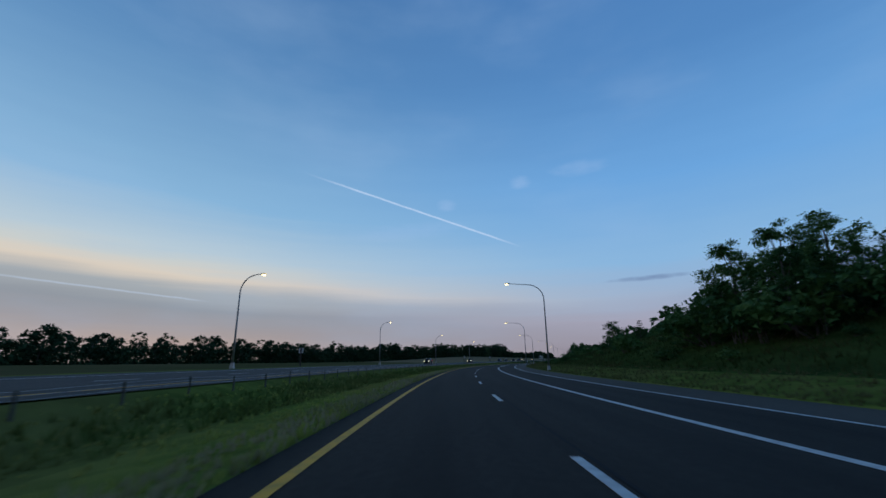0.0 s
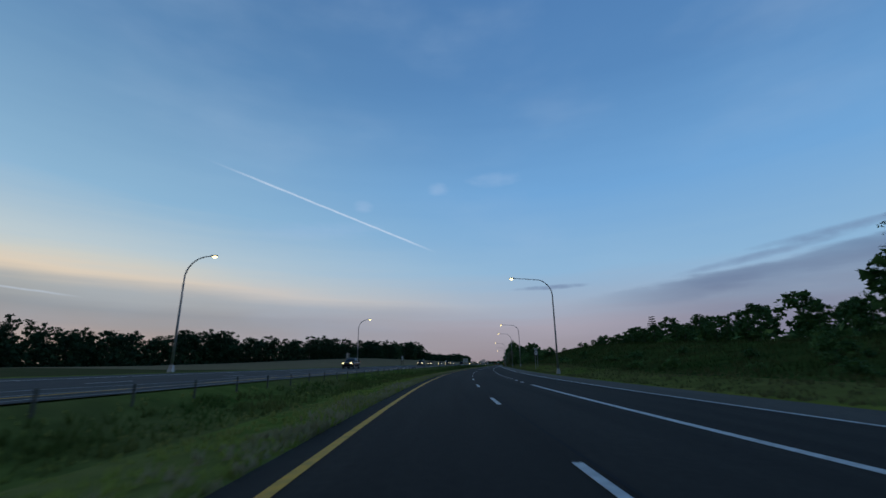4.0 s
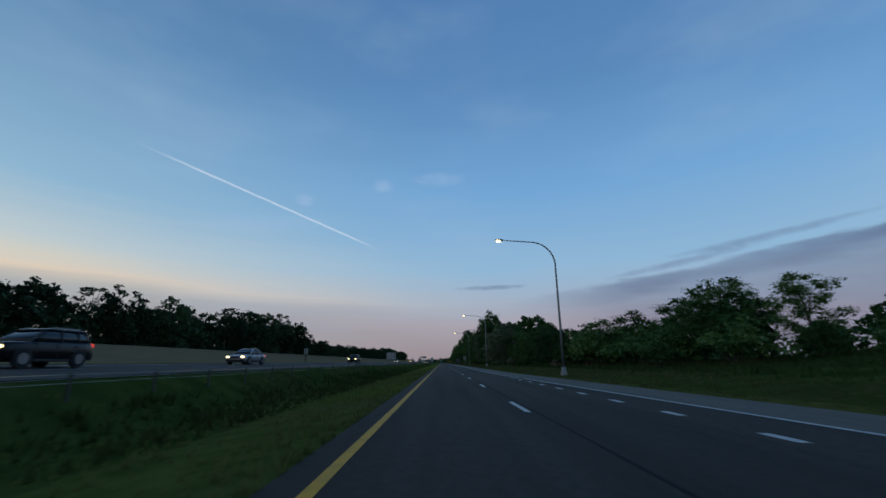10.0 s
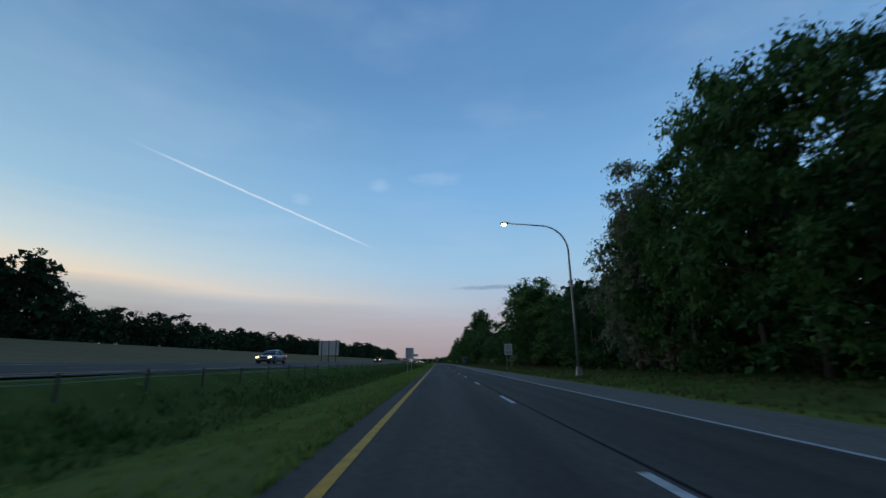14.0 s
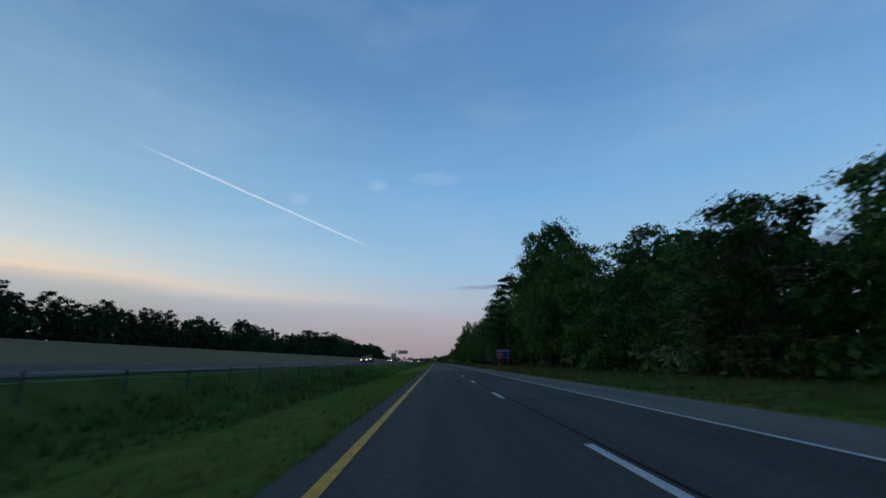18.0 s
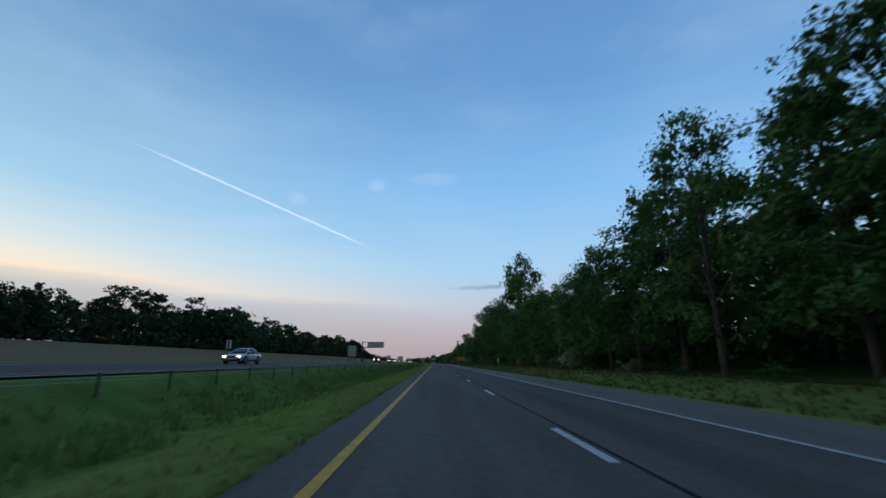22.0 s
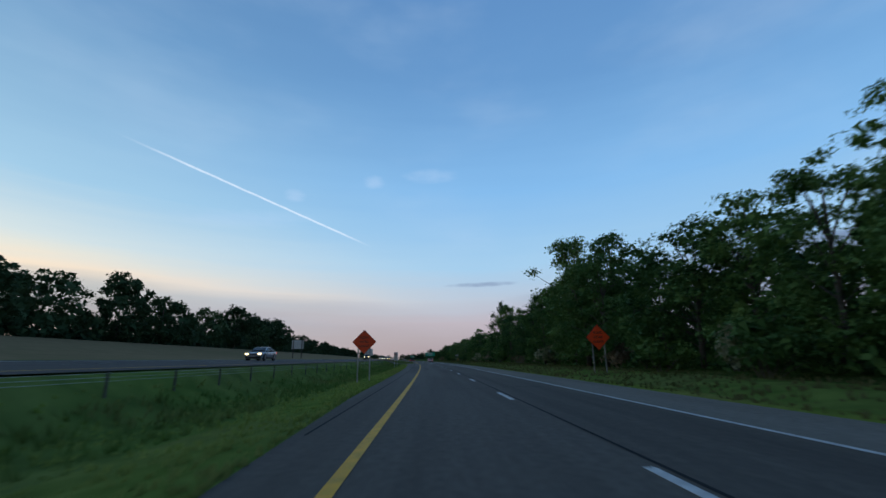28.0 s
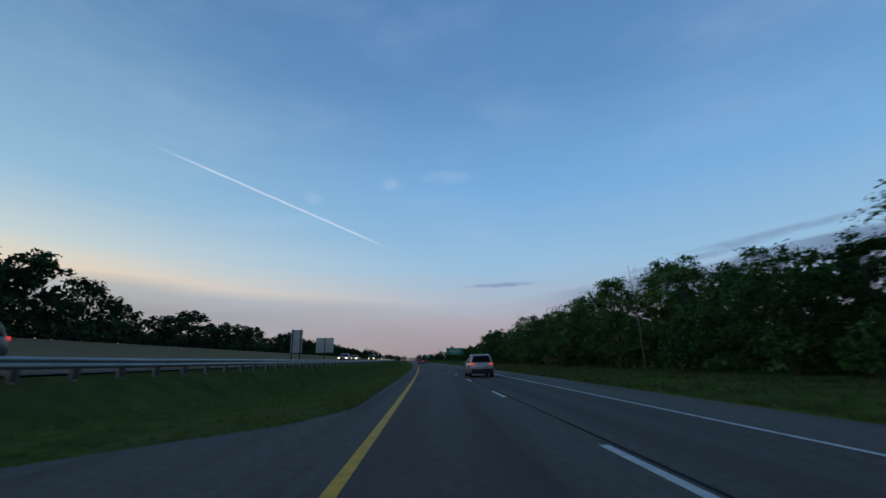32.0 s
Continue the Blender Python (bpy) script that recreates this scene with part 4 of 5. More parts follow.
for i in range(150):
    s = trng.uniform(1330, 2300)
    d = trng.choice((trng.uniform(-140, -34), trng.uniform(26, 120)))
    items.append((trng.choice(FAR_LOW), s, d, trng.uniform(0.6, 1.0), 1.3))
for i in range(110):
    items.append((trng.choice(FAR_LOW), trng.uniform(2350, 2900), trng.uniform(-330, 260), trng.uniform(0.9, 1.5), 1.6))
grove("far_woods", "dark distant woods beyond the fields and ahead", items, LEAF_FAR)
belt("hedge", "dark hedge and scrub along the far side of the field", np.arange(-120, 1700, 4.0), lambda s: west_edge(s) - 3, lambda s: np.interp(s, [0, 900, 950, 1700], [0.72, 0.72, 0.42, 0.42]) * west_height(s), 190, 0.5, 3.0, 34, LEAF_FAR, thin=0.9, wave=0.2)
belt("hedge", "low dark scrub along the foot of the far trees", np.arange(-120, 1500, 4.0), lambda s: west_edge(s) - 2, lambda s: 2.0 + 0 * s, 90, 0.6, 2.0, 35, LEAF_FAR, thin=1.0)
for ob in TREE_SOURCES:
    for o in (*ob.children_recursive, ob):
        bpy.data.objects.remove(o)


# ---------------------------------------------------------------- street lamps
def street_lamp(reach=4.6, shaft=9.5):
    """Galvanised davit lamp, arm towards -x."""
    root = thing("street_lamp", "galvanised steel davit street lamp, lit, beside the road", "street lamp", "street lamps")
    bm = boxed(-0.24, 0.24, -0.24, 0.24, -0.15, 0.08, 0.03)
    part("footing", bm, CONCRETE, root, "concrete footing")
    bm = bmesh.new()
    bmesh.ops.create_cone(bm, cap_ends=True, segments=4, radius1=0.30, radius2=0.20, depth=0.55, matrix=Matrix.Translation((0, 0, 0.355)) @ Matrix.Rotation(math.pi / 4, 4, "Z"))
    part("transformer_base", bm, STEEL, root)
    pts = [(0, 0, 0.6), (0, 0, 4.0), (0, 0, shaft)]
    rad = [0.125, 0.105, 0.075]
    for k in range(1, 9):
        a = k / 8 * math.radians(84)
        pts.append((-2.1 * (1 - math.cos(a)), 0, shaft + 2.1 * math.sin(a)))
        rad.append(0.075 - 0.003 * k)
    top = shaft + 2.09 + 0.09 * (reach - 2.1)
    pts.append((-reach, 0, top))
    rad.append(0.04)
    part("pole", tube(bmesh.new(), pts, rad, 12), STEEL, root, smooth=True)
    bm = bmesh.new()
    bmesh.ops.create_uvsphere(bm, u_segments=14, v_segments=8, radius=1.0, matrix=Matrix.LocRotScale((-reach - 0.32, 0, top + 0.03), None, (0.40, 0.16, 0.10)))
    part("lamp_head", bm, STEEL, root, smooth=True)
    bm = bmesh.new()
    bmesh.ops.create_uvsphere(bm, u_segments=14, v_segments=8, radius=1.0, matrix=Matrix.LocRotScale((-reach - 0.40, 0, top - 0.06), None, (0.22, 0.17, 0.14)))
    part("lens", bm, LAMP_GLOW, root, "glowing warm white lens", smooth=True)
    return root


lamp = street_lamp()
LAMP_D = [(-3, 14.2), (60.5, 13.5), (125.5, 13.8), (189, 14.1), (263, 14.9), (312, 13.9), (370, 11.7), (435, 11.8), (497, 11.7)]
for s, d in LAMP_D[1:]:
    ob = place(copy_thing(lamp, Matrix()), s, d)
    if s == 312:
        ob.scale = (1.0, 1.0, 1.08)
short_lamp = street_lamp(2.3, 8.5)
for s in (48, 110, 173):
    place(copy_thing(short_lamp, Matrix()), s, -23.2, turn=180)
place(short_lamp, 233.5, -23.6, turn=180)
place(lamp, *LAMP_D[0])


# ---------------------------------------------------------------- barriers in the median
def post_mesh(name, w, depth, h, material):
    bm = boxed(-w / 2, w / 2, -depth / 2, depth / 2, -0.3, h, 0.008)
    me = bpy.data.meshes.new(name)
    bm.to_mesh(me)
    bm.free()
    me.materials.append(material)
    return me


def cable_barrier(s0, s1, d):
    root = thing("cable_barrier", "galvanised cable guide rail on thin steel posts in the median", "barrier")
    me = post_mesh("post", 0.06, 0.09, 0.72, WOOD_POST)
    st = np.arange(s0, s1, 3.55)
    tops = []
    for s in st:
        x, y = at(s, d)
        z = ground_z(s, d)
        ob = new("post", me)
        ob.matrix_basis = pose(float(x), float(y), z, 0, 0, math.degrees(heading(s)))
        ob.parent = root
        tops.append((float(x), float(y), z))
    for h in (0.46, 0.57, 0.68):
        bm = tube(bmesh.new(), [(a, b, c + h) for a, b, c in tops], [0.005] * len(tops), 5)
        part("cable", bm, STEEL, root)
    return root


def guardrail(s0, s1, d, label):
    root = thing("guardrail", label, "guardrail")
    me = post_mesh("post", 0.10, 0.15, 0.72, STEEL)
    blk = post_mesh("spacer_block", 0.10, 0.12, 0.30, WOOD_POST)
    for s in np.arange(s0, s1, 1.905):
        x, y = at(s, d - 0.16)
        z = float(np.mean(section(s + np.arange(-12.0, 13.0, 2.0), d)))
        ob = new("post", me)
        ob.matrix_basis = pose(float(x), float(y), z, 0, 0, math.degrees(heading(s)))
        ob.parent = root
        x, y = at(s, d - 0.06)
        b = new("spacer_block", blk)
        b.matrix_basis = pose(float(x), float(y), z + 0.42, 0, 0, math.degrees(heading(s)))
        b.parent = root
    prof = [(0.0, 0.00), (0.055, 0.03), (0.075, 0.075), (0.055, 0.12), (0.0, 0.155), (0.055, 0.19), (0.075, 0.235), (0.055, 0.28), (0.0, 0.31)]
    st = np.arange(s0 - 0.4, s1 + 0.5, 1.905)
    st_list, faces = [], []
    for s in st:
        z = float(np.mean(section(s + np.arange(-12.0, 13.0, 2.0), d)))
        for k, (o, h) in enumerate(prof):
            x, y = at(s, d + o)
            st_list.append((float(x), float(y), z + 0.42 + h))
        for k, (o, h) in enumerate(prof):
            x, y = at(s, d + o - 0.012)
            st_list.append((float(x), float(y), z + 0.42 + h))
    n = len(prof)
    for i in range(len(st) - 1):
        a, b = i * 2 * n, (i + 1) * 2 * n
        for k in range(n - 1):
            faces.append((a + k, b + k, b + k + 1, a + k + 1))
            faces.append((a + n + k, a + n + k + 1, b + n + k + 1, b + n + k))
        faces.append((a, a + n, b + n, b))
        faces.append((a + n - 1, b + n - 1, b + 2 * n - 1, a + 2 * n - 1))
    beam = new("beam", mesh_from("beam", st_list, faces, RAIL_STEEL, True))
    beam.parent = root
    z = float(np.mean(section(s0 + np.arange(-12.0, 13.0, 2.0), d)))
    x, y = at(s0 - 0.55, d + 0.02)
    shoe = boxed(-0.11, 0.11, -0.16, 0.16, 0.38, 0.78, 0.04)
    bmesh.ops.transform(shoe, matrix=pose(float(x), float(y), z, 0, 0, math.degrees(heading(s0))), verts=shoe.verts)
    part("end_shoe", shoe, RAIL_STEEL, root, "blunt steel end terminal")
    marker = boxed(-0.17, 0.17, -0.02, 0.0, 0.36, 0.84, 0.005)
    bmesh.ops.transform(marker, matrix=pose(float(x), float(y), z, 0, 0, math.degrees(heading(s0))) @ Matrix.Translation((0, -0.165, 0)), verts=marker.verts)
    part("end_marker", marker, SIGN_YELLOW, root, "orange-yellow end marker panel")
    return root


cable_barrier(-14, 1032, -8.5)
guardrail(1065.5, 1290, -9.0, "galvanised W-beam guardrail along the median")


# ---------------------------------------------------------------- signs
def sign_posts(root, xs, z1, material=STEEL, w=0.07):
    for x in xs:
        bm = bmesh.new()
        box(bm, x - w / 2, x + w / 2, 0.02, 0.02 + w * 0.6, -0.4, z1, 0.006)
        part("post", bm, material, root)


def panel(name, w, h, zc, material, root, label="", x=0.0, y=0.0, depth=0.02, corner=0.05):
    """A sheet with rounded corners that faces -y."""
    bm = bmesh.new()
    ring = []
    corner = min(corner, w * 0.45, h * 0.45)
    for cx, cz, a0 in ((w / 2 - corner, h / 2 - corner, 0), (-w / 2 + corner, h / 2 - corner, 90), (-w / 2 + corner, -h / 2 + corner, 180), (w / 2 - corner, -h / 2 + corner, 270)):
        for k in range(4):
            a = math.radians(a0 + 30 * k)
            ring.append((x + cx + corner * math.cos(a), zc + cz + corner * math.sin(a)))
    f = [bm.verts.new((a, y, b)) for a, b in ring]
    g = [bm.verts.new((a, y + depth, b)) for a, b in ring]
    bm.faces.new(f)
    bm.faces.new(g[::-1])
    for i in range(len(f)):
        j = (i + 1) % len(f)
        bm.faces.new((f[i], g[i], g[j], f[j]))
    bmesh.ops.recalc_face_normals(bm, faces=bm.faces[:])
    return part(name, bm, material, root, label)


def bar(root, name, x, z, w, h, material, y=-0.008):
    return part(name, boxed(x - w / 2, x + w / 2, y, y + 0.012, z - h / 2, z + h / 2), material, root)


def speed_sign(zc, posts=0.28):
    root = thing("speed_limit_sign", "white speed limit sixty sign on two steel posts", "road sign", "speed limit signs")
    sign_posts(root, (-posts, posts), zc + 0.6)
    panel("backing", 1.22, 1.62, zc, SIGN_BLACK, root, "black border", corner=0.08)
    face = panel("face", 1.16, 1.56, zc, SIGN_WHITE, root, "white face", y=-0.006, depth=0.008, corner=0.07)
    lettering("wording", "SPEED", 0.34, SIGN_BLACK, face, 0, zc + 0.50, -0.009, 0.92)
    lettering("wording", "LIMIT", 0.34, SIGN_BLACK, face, 0, zc + 0.12, -0.009, 0.74)
    lettering("wording", "60", 0.66, SIGN_BLACK, face, 0, zc - 0.40, -0.009, 0.78)
    return root


place(speed_sign(2.95), 531.5, -3.0)
place(speed_sign(2.75), 528.6, 11.6)


def work_sign():
    root = thing("road_work_sign", "fluorescent orange diamond road work ahead sign on two posts", "road sign", "road work signs")
    sign_posts(root, (-0.42, 0.42), 2.35, STEEL, 0.08)
    zc = 2.75
    bm = bmesh.new()
    for r, y0, y1 in ((0.86, 0.0, 0.02),):
        f = [bm.verts.new((a * r, y0, zc + b * r)) for a, b in ((0, 1), (-1, 0), (0, -1), (1, 0))]
        g = [bm.verts.new((v.co.x, y1, v.co.z)) for v in f]
        bm.faces.new(f), bm.faces.new(g[::-1])
        for i in range(4):
            bm.faces.new((f[i], g[i], g[(i + 1) % 4], f[(i + 1) % 4]))
    bmesh.ops.recalc_face_normals(bm, faces=bm.faces[:])
    part("backing", bm, SIGN_BLACK, root, "black border")
    bm = bmesh.new()
    r = 0.83
    f = [bm.verts.new((a * r, -0.006, zc + b * r)) for a, b in ((0, 1), (-1, 0), (0, -1), (1, 0))]
    g = [bm.verts.new((v.co.x, 0.002, v.co.z)) for v in f]
    bm.faces.new(f), bm.faces.new(g[::-1])
    for i in range(4):
        bm.faces.new((f[i], g[i], g[(i + 1) % 4], f[(i + 1) % 4]))
    bmesh.ops.recalc_face_normals(bm, faces=bm.faces[:])
    face = part("face", bm, SIGN_ORANGE, root, "fluorescent orange face")
    for txt, dz, w in (("ROAD", 0.30, 0.60), ("WORK", 0.0, 0.66), ("AHEAD", -0.30, 0.74)):
        lettering("wording", txt, 0.24, SIGN_BLACK, face, 0, zc + dz, -0.009, w)
    return root


w1 = work_sign()
place(copy_thing(w1, Matrix()), 959.0, -3.6)
place(w1, 956.0, 12.2, z=ground_z(956.0, 12.2) - 0.45, turn=6)


def logo_sign():
    root = thing("service_sign", "blue motorist service sign with a red and pink logo panel", "road sign")
    sign_posts(root, (-1.05, 0.0, 1.05), 3.3, STEEL, 0.1)
    zc = 2.75
    panel("border", 3.1, 1.95, zc, SIGN_WHITE, root, "white border", depth=0.03, corner=0.16)
    face = panel("face", 2.98, 1.83, zc, SIGN_BLUE, root, "blue face", y=-0.006, depth=0.008, corner=0.13)
    for x, w in ((-0.98, 0.85), (-0.30, 0.16), (0.18, 0.62), (0.98, 0.78)):
        bar(face, "wording", x, zc + 0.66, w, 0.22, SIGN_WHITE, -0.012)
    logo = panel("logo_panel", 1.24, 1.1, zc - 0.22, SIGN_RED, face, "dark red logo panel", x=-0.75, y=-0.016, depth=0.01, corner=0.06)
    bar(logo, "logo_band", -0.75, zc + 0.02, 1.1, 0.26, SIGN_PINK, -0.024)
    bar(logo, "logo_band", -0.75, zc - 0.42, 1.1, 0.22, SIGN_PINK, -0.024)
    return root


service_sign = place(logo_sign(), 683.8, 14.5, turn=-4)
service_sign.scale = (0.80, 1.0, 0.84)


def route_sign():
    root = thing("route_marker", "white oval route marker with a direction plate on two posts", "road sign")
    sign_posts(root, (-0.2, 0.2), 3.5)
    panel("direction_plate", 0.5, 0.34, 3.42, SIGN_WHITE, root, "white plate", corner=0.04)
    bar(root, "wording", 0, 3.47, 0.36, 0.06, SIGN_BLACK)
    bar(root, "wording", 0, 3.36, 0.30, 0.05, SIGN_BLACK)
    panel("shield", 0.78, 0.98, 2.74, SIGN_BLACK, root, "black square plate", y=0.004, corner=0.06)
    for rx, rz, mt, nm, y in ((0.30, 0.44, SIGN_WHITE, "oval", -0.008),):
        bm = bmesh.new()
        bmesh.ops.create_cone(bm, cap_ends=True, segments=28, radius1=1, radius2=1, depth=0.012, matrix=Matrix.Translation((0, y, 2.74)) @ Matrix.Rotation(math.pi / 2, 4, "X") @ Matrix.Diagonal((rx, rz, 1, 1)))
        oval = part(nm, bm, mt, root, "white oval")
    lettering("wording", "1", 0.6, SIGN_BLACK, oval, 0, 2.74, -0.018)
    return root


place(route_sign(), 216.8, 15.0, turn=-5)


def board(name, label, w, h, zc, material, xs, rows_, dark, cat="road sign", posth=None):
    """A plain board on posts with bars for unreadable wording."""
    root = thing(name, label, cat)
    sign_posts(root, xs, posth or zc + h * 0.3)
    face = panel("face", w, h, zc, material, root, "", corner=0.05)
    for dz, bw, bh in rows_:
        bar(face, "wording", 0, zc + dz, bw, bh, dark)
    return root


place(board("warning_sign", "wide yellow advisory sign with black wording on two posts", 2.7, 1.15, 2.2, SIGN_YELLOW, (-0.9, 0.9), ((0.25, 2.1, 0.14), (-0.2, 1.8, 0.14)), SIGN_BLACK), 907.0, 11.9)
place(board("mile_marker", "narrow green mile marker on a steel post", 0.34, 1.1, 1.95, SIGN_GREEN, (0.0,), ((0.36, 0.2, 0.08), (0.1, 0.16, 0.16), (-0.2, 0.16, 0.16)), SIGN_WHITE), 866.0, 11.0)
place(board("mile_marker", "small pale marker on a thin post", 0.2, 0.5, 1.2, SIGN_WHITE, (0.0,), (), SIGN_BLACK), 800.0, 11.5)
place(board("guide_sign", "large green guide sign on steel posts beside the road", 6.4, 2.4, 4.1, SIGN_GREEN, (-2.0, 2.0), ((0.6, 3.6, 0.3), (0.0, 4.4, 0.3), (-0.6, 2.6, 0.3)), SIGN_WHITE), 1228.0, 15.0)
place(board("guide_sign", "green guide sign far down the road", 4.4, 1.9, 4.0, SIGN_GREEN, (-1.4, 1.4), ((0.4, 2.6, 0.25), (-0.3, 3.0, 0.25)), SIGN_WHITE), 1420.0, 14.0)


def arrow_sign():
    """A black plate with a white arrow on two posts, a crosswise plate above it and a striped hazard marker below."""
    root = thing("turn_sign", "black sign with a white arrow above a yellow striped hazard marker", "road sign")
    sign_posts(root, (-0.32, 0.34), 2.62, STEEL, 0.06)
    face = panel("face", 1.06, 0.46, 2.34, SIGN_WHITE, root, "white rim", corner=0.03)
    panel("plate", 1.0, 0.40, 2.34, SIGN_BLACK, face, "black plate", y=-0.006, depth=0.008, corner=0.02)
    bm = bmesh.new()
    shape = ((-0.46, 0.0), (-0.28, -0.16), (-0.28, -0.085), (0.46, -0.085), (0.46, 0.085), (-0.28, 0.085), (-0.28, 0.16))
    f = [bm.verts.new((a, -0.014, 2.34 + b)) for a, b in shape]
    g = [bm.verts.new((a, -0.006, 2.34 + b)) for a, b in shape]
    bm.faces.new(f), bm.faces.new(g[::-1])
    for k in range(len(f)):
        bm.faces.new((f[k], g[k], g[(k + 1) % len(f)], f[(k + 1) % len(f)]))
    bmesh.ops.recalc_face_normals(bm, faces=bm.faces[:])
    part("arrow", bm, SIGN_WHITE, face, "white arrow")
    part("cross_plate", boxed(0.34 - 0.01, 0.34 + 0.01, -0.5, 0.5, 2.44, 2.84, 0.004), SIGN_WHITE, root, "pale plate set crosswise")
    plate = panel("marker_plate", 0.30, 0.92, 1.02, SIGN_YELLOW, root, "yellow plate", x=0.34)
    for k in range(4):
        bm = bmesh.new()
        z = 0.66 + 0.22 * k
        f = [bm.verts.new((0.34 + a, -0.008, z + b)) for a, b in ((-0.14, 0.05), (0.14, -0.06), (0.14, 0.03), (-0.14, 0.14))]
        g = [bm.verts.new((v.co.x, -0.002, v.co.z)) for v in f]
        bm.faces.new(f), bm.faces.new(g[::-1])
        for q in range(4):
            bm.faces.new((f[q], g[q], g[(q + 1) % 4], f[(q + 1) % 4]))
        bmesh.ops.recalc_face_normals(bm, faces=bm.faces[:])
        part("stripe", bm, SIGN_BLACK, plate)
    return root


turn_sign = place(arrow_sign(), 1054.0, 10.9)
turn_sign.scale = (0.85, 0.85, 0.9)


def crossover_sign():
    root = thing("crossover_sign", "two stacked white plates, the upper with a red ring", "road sign")
    sign_posts(root, (-0.26, 0.26), 3.0)
    panel("upper_plate", 0.78, 0.86, 2.62, SIGN_WHITE, root, "white plate")
    bm = bmesh.new()
    tube(bm, [(0.28 * math.cos(a), -0.012, 2.62 + 0.28 * math.sin(a)) for a in np.linspace(0, 2 * math.pi, 25)], [0.03] * 25, 6, False)
    part("ring", bm, SIGN_RED, root, "red ring")
    part("slash", tube(bmesh.new(), [(-0.19, -0.012, 2.81), (0.19, -0.012, 2.43)], [0.03, 0.03], 6), SIGN_RED, root, "red slash")
    turn = [(0.12, 2.46), (0.12, 2.66)] + [(0.01 + 0.11 * math.cos(a), 2.66 + 0.11 * math.sin(a)) for a in np.linspace(0.4, math.pi, 7)] + [(-0.10, 2.54)]
    part("turn_arrow", tube(bmesh.new(), [(a, -0.006, b) for a, b in turn], [0.032] * len(turn), 6), SIGN_BLACK, root, "black turn arrow")
    panel("lower_plate", 0.78, 0.66, 1.80, SIGN_WHITE, root, "white plate")
    for k, w in enumerate((0.5, 0.4, 0.55)):
        bar(root, "wording", 0, 2.0 - 0.19 * k, w, 0.05, SIGN_BLACK)
    return root


place(crossover_sign(), 1017.0, -4.9)


def sign_back(w, h, z0, n, label):
    """The bare back of a large sign for oncoming traffic, planks and posts."""
    root = thing("sign_back", label, "road sign")
    k = max(3, round(h / 0.45))
    for i in range(k):
        z = z0 + i * h / k
        bm = boxed(-w / 2, w / 2, 0.0, 0.05, z + 0.008, z + h / k - 0.008, 0.006)
        part("plank", bm, ALUMINIUM, root)
    for i in range(n):
        x = 0.0 if n == 1 else -w * 0.36 + i * w * 0.72 / (n - 1)
        bm = bmesh.new()
        box(bm, x - 0.09, x + 0.09, -0.10, -0.09, -0.4, z0 + h + 0.1)
        box(bm, x - 0.012, x + 0.012, -0.09, -0.01, -0.4, z0 + h + 0.1)
        box(bm, x - 0.09, x + 0.09, -0.01, -0.002, -0.4, z0 + h + 0.1)
        part("post", bm, WEATHERED, root, "dark weathering steel post")
    return root


place(sign_back(5.0, 3.7, 1.6, 3, "bare aluminium back of a large guide sign on steel posts"), 577.0, -26.5)
place(sign_back(2.7, 3.4, 1.8, 3, "bare aluminium back of a large guide sign on steel posts"), 873.0, -25.6)
place(sign_back(2.7, 2.0, 2.2, 2, "bare aluminium back of a guide sign on two tall posts"), 1032.0, -28.5)
place(sign_back(2.0, 4.0, 1.3, 2, "tall narrow bare sign back on two posts"), 1139.0, -21.6)
place(sign_back(4.4, 3.6, 2.0, 1, "wide bare sign back on a single post"), 1173.0, -23.5)
place(sign_back(1.0, 1.5, 1.7, 2, "small bare sign back on two posts"), 241.0, -28.5)
place(sign_back(1.0, 1.6, 1.7, 2, "small bare sign back on two posts"), 299.0, -27.5)
place(sign_back(0.7, 0.8, 1.6, 1, "small bare sign back on a post"), 350.0, -28.5)
place(sign_back(0.7, 1.2, 1.6, 1, "small bare sign back on a post"), 424.5, -26.8)
place(sign_back(0.7, 1.2, 1.8, 1, "small bare sign back on a post"), 792.0, -28.0)
place(sign_back(0.8, 0.8, 2.0, 1, "small bare sign back on a post"), 68.0, -24.0)


def cantilever():
    root = thing("cantilever_sign", "dark steel cantilever gantry with the bare back of a highway sign", "sign gantry")
    part("column", tube(bmesh.new(), [(0, 0, -0.4), (0, 0, 7.6)], [0.27, 0.22], 14), WEATHERED, root, smooth=True)
    part("base_plate", boxed(-0.5, 0.5, -0.5, 0.5, 0.0, 0.09, 0.02), WEATHERED, root)
    for z in (5.3, 7.3):
        part("chord", tube(bmesh.new(), [(0, 0, z), (8.2, 0, z - 0.05)], [0.11, 0.09], 8), WEATHERED, root)
    for k in range(9):
        x = 0.8 + k * 0.9
        part("strut", tube(bmesh.new(), [(x, 0, 5.3), (x + 0.45, 0, 7.25)], [0.045, 0.045], 6), WEATHERED, root)
    part("panel", boxed(1.9, 8.1, 0.16, 0.24, 5.15, 7.35, 0.01), ALUMINIUM, root, "bare aluminium panel")
    return root


place(cantilever(), 898.0, -26.4)


# ---------------------------------------------------------------- vehicles
def loft(rings):
    """A closed skin through rings of equal length."""
    bm = bmesh.new()
    vs = [[bm.verts.new(p) for p in ring] for ring in rings]
    n = len(vs[0])
    for a, b in zip(vs, vs[1:]):
        for k in range(n):
            bm.faces.new((a[k], a[(k + 1) % n], b[(k + 1) % n], b[k]))
    bm.faces.new(vs[0][::-1])
    bm.faces.new(vs[-1])
    bmesh.ops.recalc_face_normals(bm, faces=bm.faces[:])
    return bm


